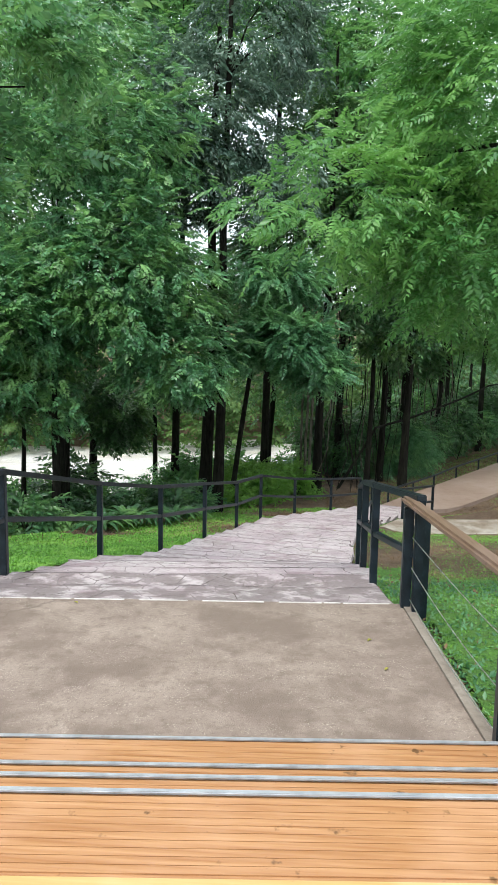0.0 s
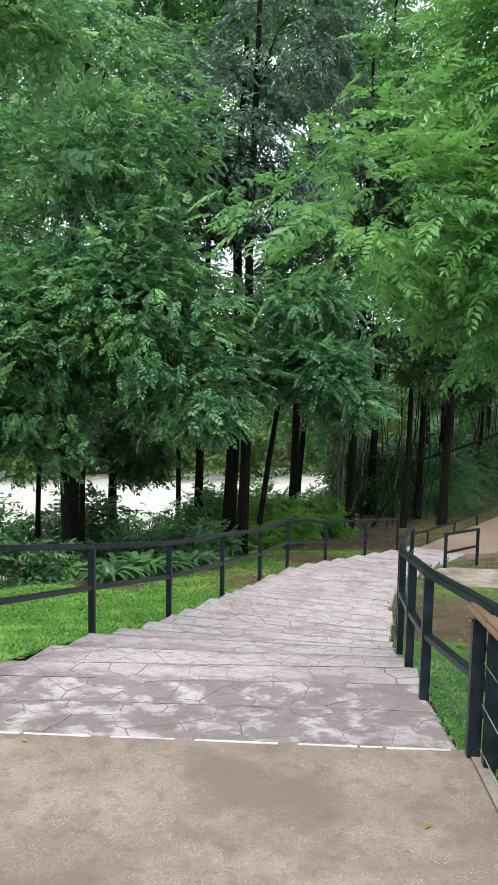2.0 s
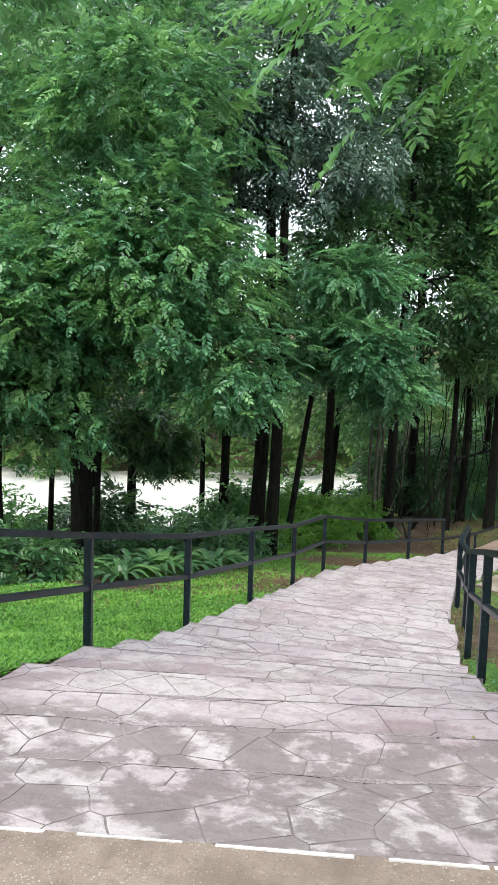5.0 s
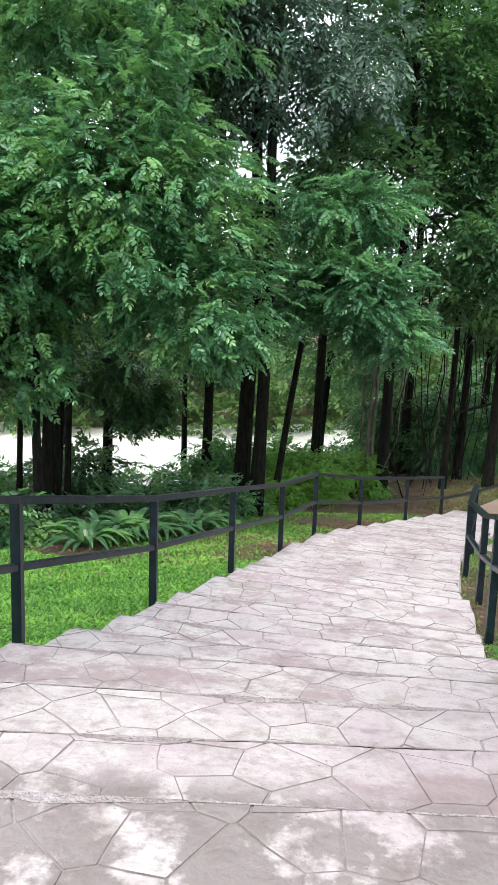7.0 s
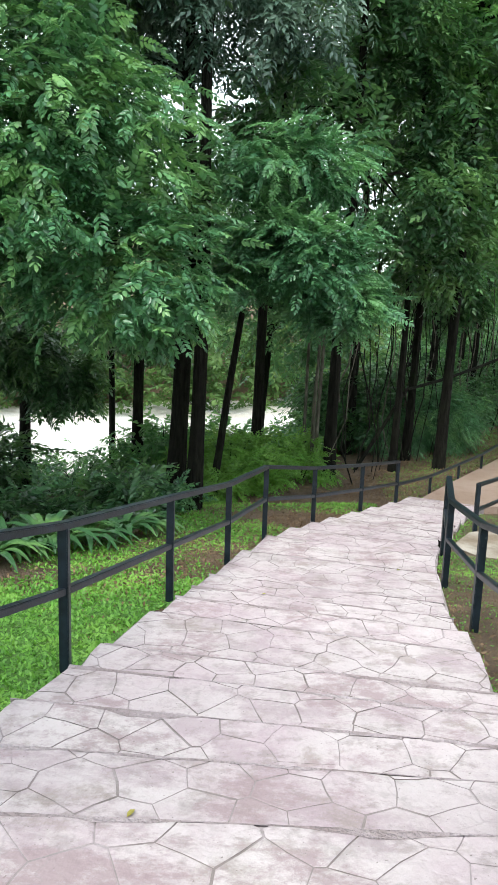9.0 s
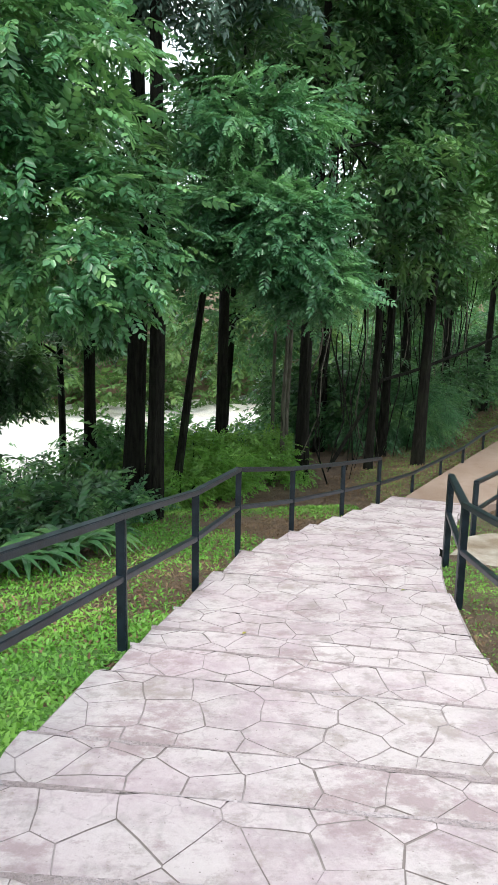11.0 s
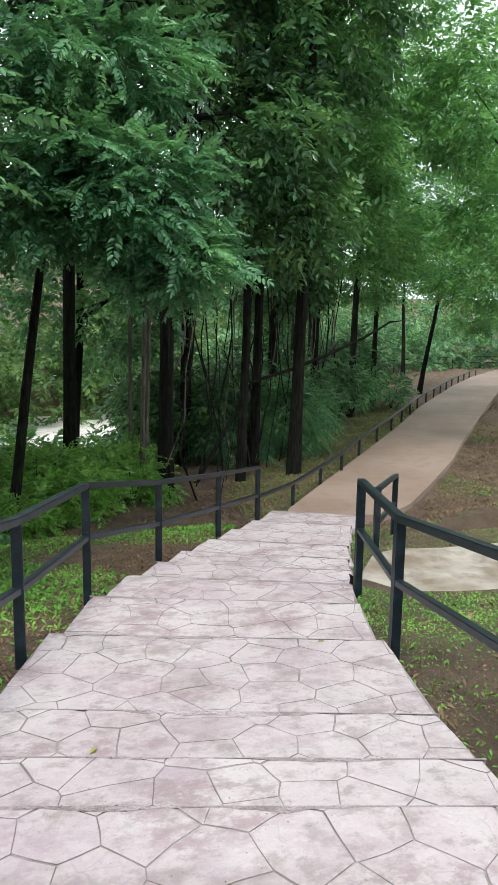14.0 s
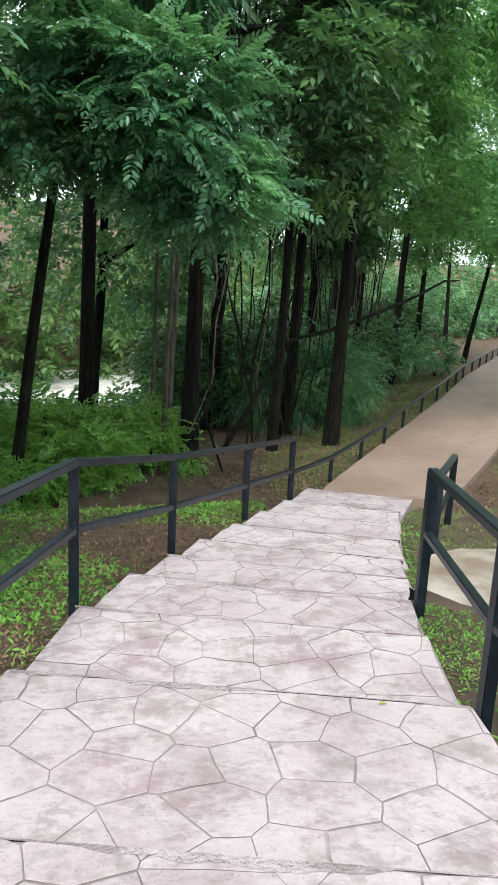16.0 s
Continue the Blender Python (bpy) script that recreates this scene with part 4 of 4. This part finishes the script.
# thicket on the left, down to the river
spots = [(-4.33, 16.14, 0.1, 4.82), (-4.96, 17.91, 0.13, 6.29), (-6.07, 16.67, 0.1, 5.44), (-7.37, 18.31, 0.14, 6.89), (-5.77, 20.46, 0.11, 6.27), (-8.55, 15.77, 0.12, 5.73), (-9.7, 19.31, 0.15, 7.81), (-7.27, 21.79, 0.12, 7.93), (-11.4, 16.65, 0.14, 7.24), (-12.56, 20.59, 0.16, 8.6)]
for i, (x, y, r, h) in enumerate(spots):
    z = ground_z(x, y)
    tree("tree", x, y, z + h + 0.6, r, [((x + 0.2, y, z + h), (1.9, 1.7, 2.0), 75), ((x - 0.5, y - 0.3, z + h - 2.0), (1.3, 1.2, 0.9), 26)], "dark" if i % 3 else "mid", "dark slender tree in the riverside thicket", (0.25 * math.sin(i * 2.1), 0.1), 8, 0.3, group="riverside thicket", seed=40 + i)
# tall canopy behind, closing the view upwards
tall = [(-10.03, 23.18, 16.2, 'mid'), (-5.66, 23.85, 16.4, 'mid'), (-14.74, 23.48, 15.6, 'dark'), (5.36, 29.2, 12.4, 'bright'), (0.08, 27.39, 9.2, 'mid'), (8.5, 38.22, 12.2, 'mid'), (-7.82, 19.28, 13.0, 'mid'), (2.69, 27.18, 17.8, 'mid'), (-5.08, 18.5, 12.5, 'mid'), (0.06, 25.2, 19.0, 'mid'), (-2.97, 24.55, 18.4, 'bright'), (-12.01, 19.61, 13.5, 'bright'), (4.82, 24.99, 14.8, 'bright'), (11.37, 50.25, 10.7, 'bright'), (15.32, 60.28, 12.8, 'bright'), (8.02, 41.22, 8.2, 'mid')]
for i, (x, y, h, kind) in enumerate(tall):
    z = ground_z(x, y)
    tree("tree", x, y, z + h - 0.5, 0.19, [((x, y, z + h - 1.0), (3.2, 2.6, 2.4), 150), ((x + 0.8, y, z + h - 4.4), (2.6, 2.2, 1.9), 100)], kind, "tall riverside tree with a high crown", (0.3, 0.0), 9, 0.42, group="tall riverside trees", seed=70 + i)
right_side = [(20.15, 29.81, 7.5, 'bright'), (24.14, 38.34, 6.7, 'bright'), (28.14, 46.37, 9.1, 'bright'), (21.57, 36.82, 4.8, 'bright'), (25.1, 42.35, 5.3, 'bright'), (30.1, 52.39, 8.1, 'bright'), (21.67, 56.33, 9.5, 'mid')]
for i, (x, y, h, kind) in enumerate(right_side):
    z = ground_z(x, y)
    tree("tree", x, y, z + h, 0.2, [((x - 0.5, y, z + h - 1.5), (2.8, 2.6, 2.2), 100)], kind, "leafy tree on the slope above the path", (-0.3, 0.0), 9, 0.4, group="slope trees", seed=90 + i)

# far bank
r = np.random.default_rng(5)
pts = []
for x in np.arange(-45, 75, 1.5):
    b = float(np.interp(x, [p[0] for p in BANK], [p[1] for p in BANK])) + 25.2
    for q in range(30):
        xx, yy = x + r.uniform(-1, 1), b - 4.6 + r.uniform(0, 14)
        pts.append((xx, yy, ground_z(xx, yy) + abs(r.normal(0, 1)) * 4.0 + 0.1))
pts = np.array(pts)
v = foliage(r, pts, np.tile(np.array([[0.0, -1.0, -0.1]]), (len(pts), 1)), KINDS["far"][0], 7, 0.9)
far_woods = tagged(new("far_woods", leaf_mesh("far_woods", v, LEAF_FAR)), "pale green woods on the far bank", "woods", kind="stuff")


pts = []
for q in range(620):
    xx = r.uniform(9, 46)
    yy = 61 + 0.1 * (xx - 12) + abs(r.normal(0, 4))
    if xx < 13:
        yy -= r.uniform(0, 12)
    pts.append((xx, yy, ground_z(xx, yy) + abs(r.normal(0, 1)) * 3.6 + 0.2))
v = foliage(r, np.array(pts), np.tile(np.array([[0.0, -1.0, -0.1]]), (len(pts), 1)), KINDS["mid_far"][0] * np.array([1.6, 1.6, 1.6, 1, 1, 1, 1.8, 1.8]), 8, 0.8)
tagged(new("far_woods", leaf_mesh("far_woods", v, LEAF_MID)), "dense green woods behind the bend of the path", "woods", kind="stuff")


# ---- undergrowth ----
def bush(x, y, height, radii, kind, label, count, per=9, spread=0.2, seed=1, group="bushes"):
    rr = np.random.default_rng(seed)
    z0 = ground_z(x, y)
    ob = root("bush", (x, y, z0), label, "bush", group)
    stems = []
    for q in range(4):
        a = q * 1.6
        tip = Vector((math.cos(a) * radii[0] * 0.5, math.sin(a) * radii[1] * 0.5, height * 0.9))
        stems.append(tube_arrays([Vector((0, 0, -0.05)), tip * 0.4 + Vector((0, 0, 0.1)), tip], [0.02, 0.014, 0.005], 5))
    for v, f in stems:
        part("stem", (v, [], f), BARK, ob)
    p, d = crown_points(rr, (0, 0, height * 0.55), radii, count)
    p[:, 2] = np.maximum(p[:, 2], 0.08)
    c = new("crown", leaf_mesh("crown", foliage(rr, p, d, KINDS[kind][0], per, spread), KINDS[kind][1]))
    c.parent = ob
    return ob


bush(5.34, 27.7, 1.9, (1.25, 1.0, 0.95), "feathery", "soft feathery bamboo bush beside the low railing", 110, 10, 0.22, 1)
bush(3.94, 27.18, 1.5, (1.0, 0.9, 0.8), "feathery", "soft feathery bamboo bush beside the low railing", 50, 10, 0.22, 2)
bush(9.92, 35.43, 1.9, (1.3, 1.1, 0.95), "mid", "round green bush below the path", 70, 9, 0.22, 3)
for i, (x, y, h, kind) in enumerate([(0.19, 24.41, 1.0, 'lime'), (1.2, 23.56, 0.7, 'lime'), (-0.66, 24.77, 1.1, 'lime'), (-1.35, 23.74, 1.0, 'lime'), (0.26, 22.51, 0.6, 'lime'), (0.96, 25.16, 0.9, 'lime'), (-0.89, 22.57, 0.7, 'lime'), (12.07, 41.75, 2.4, 'mid'), (10.04, 39.23, 2.6, 'mid'), (8.33, 36.42, 2.2, 'mid'), (14.06, 46.27, 2.0, 'mid'), (19.56, 57.31, 2.4, 'mid'), (16.47, 55.29, 2.2, 'bright'), (-4.55, 14.64, 0.55, 'dark'), (-5.77, 13.69, 0.6, 'dark'), (-6.94, 14.44, 0.7, 'dark'), (-8.27, 13.4, 0.8, 'mid'), (-4.01, 17.55, 0.6, 'dark'), (-2.15, 18.22, 0.5, 'dark'), (-1.62, 19.54, 0.5, 'mid'), (12.28, 36.85, 1.4, 'mid'), (-3.21, 18.97, 0.9, 'mid')]):
    bush(x, y, h, (0.9, 0.8, 0.55), kind, "fresh lime green shrub above the river" if kind == "lime" else "low leafy shrub under the trees", 44 if kind == "lime" else 30, 9, 0.16, 10 + i)


for i, (x, y, hh) in enumerate([(-7.53, 23.38, 2.0), (-6.18, 23.83, 2.6), (-4.53, 24.49, 2.8), (-3.09, 25.15, 4.0), (-1.76, 26.32, 3.0), (-9.18, 22.91, 1.6), (-1.11, 25.75, 2.2), (-0.08, 26.19, 1.1), (0.92, 26.96, 1.1), (1.84, 27.97, 2.4), (-2.34, 24.9, 2.8), (0.58, 28.36, 1.0), (2.44, 29.17, 3.2)]):
    hh = hh * (0.4 if -6.5 < x < -2.6 else 0.6)
    bush(x, y, hh, (1.2, 0.9, hh * 0.42), ("bright_far", "mid_far")[i % 2], "sparse tall shrub before the bright river", 46 if -3.0 < x < 0.2 else 20, 8, 0.26, 140 + i, "river edge shrubs")
r = np.random.default_rng(77)
for i in range(26):
    x = r.uniform(3.0, 10.5) if i < 17 else r.uniform(-16, -6)
    b = float(np.interp(x, [p[0] for p in BANK], [p[1] for p in BANK]))
    bush(x, b - r.uniform(0.2, 3.2), r.uniform(1.6, 3.6) if x > 0 else r.uniform(0.8, 1.5), (r.uniform(1.0, 1.7), 1.1, r.uniform(0.9, 1.6)), ("mid_far", "bright_far", "bright_far", "dark_far")[i % 4], "tangled green shrub on the river bank", 46, 9, 0.28, 100 + i, "riverside shrubs")


for i, (x, y, h) in enumerate([(-0.54, 23.73, 1.2), (0.07, 22.66, 0.9), (-0.69, 21.6, 0.8), (-0.97, 26.03, 1.3)]):
    bush(x, y, h, (0.9, 0.8, h * 0.5), "lime", "fresh lime green shrub above the river", 46, 9, 0.16, 300 + i)


for i, (x, y, h) in enumerate([(3.2, 27.6, 2.3), (6.4, 30.4, 2.5), (8.0, 32.8, 2.6), (2.4, 29.0, 2.6), (10.0, 37.0, 2.8), (12.0, 40.5, 3.0), (4.6, 29.6, 2.6)]):
    bush(x, y, h, (1.3, 1.1, h * 0.5), "dark_far", "dark tangled shrub in the shade of the trees", 60, 9, 0.26, 330 + i, "shaded shrubs")


def fern(x, y, size, seed):
    """A rosette of long arching strap leaves."""
    rr = np.random.default_rng(seed)
    z0 = ground_z(x, y)
    ob = root("fern", (x, y, z0), "broad-leaved fern with arching fronds on the lawn edge", "fern", "ferns")
    for q in range(22):
        a = q * 2.4 + rr.uniform(-0.2, 0.2)
        ln, rise = size * rr.uniform(0.75, 1.15), rr.uniform(0.5, 1.0)
        v, f = [], []
        for i in range(8):
            t = i / 7
            w = 0.055 * size * math.sin(math.pi * (0.08 + 0.9 * t)) + 0.004
            d, h = ln * 0.8 * t, size * rise * (1.15 * t - 0.95 * t * t)
            for s in (-1, 0, 1):
                v.append((math.cos(a) * d - math.sin(a) * w * s, math.sin(a) * d + math.cos(a) * w * s, h + 0.35 * w * abs(s)))
        for i in range(7):
            o = i * 3
            f += [(o, o + 1, o + 4, o + 3), (o + 1, o + 2, o + 5, o + 4)]
        part("frond", (v, [], f), LEAF_DARK, ob)
    return ob


for i, (x, y, s) in enumerate([(-2.86, 15.01, 1.0), (-2.5, 15.37, 1.1), (-2.07, 15.76, 0.9), (-1.66, 16.17, 1.0), (-1.41, 16.56, 0.8), (-2.92, 14.47, 0.9)]):
    fern(x, y, s, i)

# hanging vines
r = np.random.default_rng(9)
for i in range(40):
    x = r.uniform(2.0, 8.2)
    y = 24.4 + (x - 3.0) * 1.35 + r.uniform(-0.6, 0.8)
    z1, z0 = r.uniform(1.5, 5.5), ground_z(x, y)
    low = z0 if i % 2 else z0 + r.uniform(0.5, 2.0)
    pts = [Vector((x + 0.22 * math.sin(t * 6 + i) * (1 - t) + 0.5 * (t - 0.5) * r.uniform(-1, 1), y, low + (z1 - low) * t)) for t in np.linspace(0, 1, 9)]
    v, f = tube_arrays(pts, [r.uniform(0.008, 0.022)] * 9, 5)
    tagged(part("vine", (v, [], f), BARK if i % 3 else BARK_PALE), "thin woody vine hanging among the trees", "vine", "vines")

# a dead branch leaning through the vines
lean_pts = [Vector(p) for p in ((2.6, 24.7, ground_z(2.6, 24.7) - 0.05), (3.9, 25.2, -0.75), (5.0, 25.8, -0.5), (6.1, 26.6, -0.2), (7.4, 27.6, 0.2), (8.6, 28.8, 0.6), (9.4, 29.6, 0.65))]
v, f = tube_arrays(lean_pts, [0.05, 0.045, 0.042, 0.04, 0.035, 0.028, 0.015], 8)
tagged(part("dead_branch", (v, [], f), BARK), "long dead branch leaning among hanging vines", "branch")
# a dry curled leaf standing against the end post
v, f = [], []
for i in range(7):
    t = i / 6
    for s in (-1, 0, 1):
        w = 0.03 * math.sin(math.pi * (0.1 + 0.85 * t)) * s
        v.append((w + 0.05 * math.sin(3 * t), 0.03 * abs(s) * (1 - t), 0.15 * t))
for i in range(6):
    f += [(i * 3, i * 3 + 1, i * 3 + 4, i * 3 + 3), (i * 3 + 1, i * 3 + 2, i * 3 + 5, i * 3 + 4)]
stub = tagged(part("dry_leaf", (v, [], f), BARK), "dark curled dry leaf against the end post", "leaf")
stub.location = (2.74, 16.02, profile(16.0) - 0.06)

# rocks at the water's edge
def rock(x, y, z, s, seed):
    bm = bmesh.new()
    bmesh.ops.create_icosphere(bm, subdivisions=3, radius=1)
    for v in bm.verts:
        v.co *= 1 + 0.35 * noise.noise(v.co * 1.3 + Vector((seed, 0, 0))) + 0.1 * noise.noise(v.co * 4)
        v.co = Vector((v.co.x * s, v.co.y * s * 0.8, v.co.z * s * 0.5))
    ob = tagged(part("rock", bm, RIVERBED), "dark wet boulder at the river's edge", "rock", "river rocks")
    ob.location = (x, y, z)
    return ob


for i, (x, y, s) in enumerate([(0.52, 30.96, 1.5), (1.96, 31.77, 1.2), (-0.82, 31.94, 0.9), (2.97, 33.38, 1.3), (-3.52, 29.11, 0.8), (0.66, 34.16, 1.1), (-6.05, 29.8, 0.7)]):
    rock(x, y, WATER_Z + 0.1, s, i)


# ---- lawn and weeds ----
def turf(name, label, x_of, ys, count, keep):
    """A thin sod over the soil: squares of ground, left out where keep says no."""
    xs = [i * 0.12 for i in range(count)]
    v = [(x_of(y, d), y, ground_z(x_of(y, d), y) + 0.014) for y in ys for d in xs]
    f = [(j * count + i, j * count + i + 1, (j + 1) * count + i + 1, (j + 1) * count + i) for j in range(len(ys) - 1) for i in range(count - 1) if keep(xs[i], ys[j])]
    return tagged(part(name, (v, [], f), LAWN), label, "lawn", kind="structure")


turf("ground_lawn", "short green turf beside the steps", lambda y, d: left_at(y) - 0.02 - d, list(np.arange(5.0, 16.5, 0.12)), 44,
     lambda d, y: y < 12.3 + 0.45 * min(d, 4.0) + 1.1 * noise.noise(Vector((d * 0.9, y * 0.9, 2.0))) + 0.5 * noise.noise(Vector((d * 4, y * 4, 6.0))))
turf("ground_weeds", "low green weeds beside the landing", lambda y, d: right_at(y) + 0.12 + d, list(np.arange(1.5, 12.0, 0.12)), 34,
     lambda d, y: y < 10.2 + 1.3 * noise.noise(Vector((d * 0.9, y * 0.9, 8.0))) + 0.7 * noise.noise(Vector((d * 4, y * 4, 3.0))))



def cover(name, label, area_, count, size, mat, seed, keep):
    rr = np.random.default_rng(seed)
    p = []
    while len(p) < count:
        x, y = rr.uniform(area_[0], area_[1]), rr.uniform(area_[2], area_[3])
        if keep(x, y, rr):
            p.append((x, y, ground_z(x, y)))
    p = np.array(p)
    n = len(p)
    d, s, u = basis(rr.normal(0, 1, (n, 3)) * np.array([1, 1, 0.35]) + np.array([0, 0, 0.6]), np.array([0, 0, 1.0]) + rr.normal(0, 0.3, (n, 3)))
    k = size * rr.uniform(0.6, 1.4, (n, 1))
    v = np.stack([p, p + d * k * 0.5 + s * k * 0.17, p + d * k - np.array([0, 0, 1.0]) * k * 0.15, p + d * k * 0.5 - s * k * 0.17], 1).reshape(-1, 3)
    return tagged(new(name, leaf_mesh(name, v, mat)), label, "grass", kind="stuff")


def on_left(x, y, rr):
    d = left_at(y) - x
    patch = noise.noise(Vector((x * 0.5, y * 0.5, 1.0)))
    return d > 0.02 and d < 4.5 and (y < 12.2 + 0.5 * min(d, 4.0) or rr.random() < (0.4 if y < 13.8 else 0.22) + 0.6 * patch) and rr.random() < 1.25 - d * 0.15


def in_slab(x, y):
    return np.interp(x, [2.95, 3.2, 4.3, 9.0], [16.5, 16.2, 16.02, 15.8]) < y < np.interp(x, [2.95, 3.2, 3.6, 9.0], [16.5, 16.85, 17.5, 17.55])


def on_right(x, y, rr):
    d = x - right_at(y)
    patch = noise.noise(Vector((x * 0.9, y * 0.9, 4.0)))
    thick = float(np.interp(y, [10.0, 11.5, 14.0, 14.8, 16.1, 18.4, 19.0], [1.0, 0.08, 0.04, 0.75, 0.85, 0.4, 0.2]))
    near_edge = 0.22 * math.exp(-d * 5)
    return d > 0.03 and not in_slab(x, y) and rr.random() < thick + near_edge + 0.35 * patch


cover("grass", "short bright green lawn beside the steps", (-7.5, 2.6, 5.0, 21.0), 125000, 0.058, GRASS, 1, on_left)
cover("weeds", "patchy green weeds on bare soil", (1.8, 6.5, 2.0, 20.5), 85000, 0.036, GRASS, 2, on_right)
cover("weeds", "broad-leaved weeds covering the ground below the landing", (1.85, 6.0, 2.5, 10.0), 20000, 0.06, LEAF_MID, 21, lambda x, y, rr: x - right_at(y) > 0.04 and rr.random() < 1.2 - 0.1 * y)
cover("weeds", "low weeds along the railing of the path", (3.0, 14.0, 20.5, 38.0), 16000, 0.045, GRASS, 3, lambda x, y, rr: (0.05 < left_at(y) - x < 2.2 and rr.random() < 0.6) or (0.1 < x - right_at(y) < 2.5 and noise.noise(Vector((x * 0.7, y * 0.7, 2.0))) > 0.12 and rr.random() < 0.6))

cover("leaf_litter", "dry brown leaf litter scattered on the soil", (1.8, 9.0, 2.0, 22.0), 7000, 0.06, LITTER, 5, lambda x, y, rr: x - right_at(y) > 0.08 and not in_slab(x, y))
cover("leaf_litter", "crumbled brown litter on the bare soil", (1.9, 5.5, 9.0, 14.2), 22000, 0.022, LITTER, 51, lambda x, y, rr: x - right_at(y) > 0.03)
cover("leaf_litter", "dry brown leaf litter beside the path", (5.0, 20.0, 20.5, 40.0), 16000, 0.075, LITTER, 53, lambda x, y, rr: 0.1 < x - right_at(y) < 5.0)
cover("leaf_litter", "dry brown leaf litter below the low railing", (2.0, 14.0, 21.5, 38.0), 9000, 0.07, LITTER, 54, lambda x, y, rr: 0.1 < left_at(y) - x < 2.5)
cover("leaf_litter", "crumbled brown litter beside the railing", (-1.5, 3.4, 11.5, 20.4), 16000, 0.025, LITTER, 52, lambda x, y, rr: 0.03 < left_at(y) - x < 1.6)
cover("leaf_litter", "dry brown leaf litter under the trees", (-5.0, 4.0, 12.0, 24.0), 8000, 0.06, LITTER, 6, lambda x, y, rr: left_at(y) - x > 0.08)

# fallen leaves
r = np.random.default_rng(12)
for i in range(12):
    y = r.uniform(4.2, 15.5)
    x = r.uniform(left_at(y) + 0.3, right_at(y) - 0.2) if y > 5.8 else r.uniform(-1.5, 1.8)
    if y > 5.75:
        k = 0
        while k < STEPS - 1:
            (ax, ay), (bx, by) = nosing_ends(k + 1)
            if y < ay + (x - ax) * (by - ay) / (bx - ax):
                break
            k += 1
        z = tread_height(k)(x, y)
    else:
        z = 0.0
    a, s = r.uniform(0, 6.28), r.uniform(0.03, 0.06)
    shape = [(0, 0, 0.006), (0.3, 0.2, 0.012), (0.65, 0.2, 0.014), (1, 0, 0.008), (0.65, -0.2, 0.014), (0.3, -0.2, 0.012)]
    v = [(s * (px * math.cos(a) - py * math.sin(a)), s * (px * math.sin(a) + py * math.cos(a)), pz - 0.004) for px, py, pz in shape]
    ob = tagged(part("fallen_leaf", (v + [(p[0], p[1], p[2] + 0.001) for p in v], [], [(0, 1, 2, 3), (0, 3, 4, 5), (9, 8, 7, 6), (11, 10, 9, 6)]), DRY_LEAF), "small yellow-green leaf fallen on the paving", "leaf", "fallen leaves")
    ob.location = (x, y, z + 0.002)
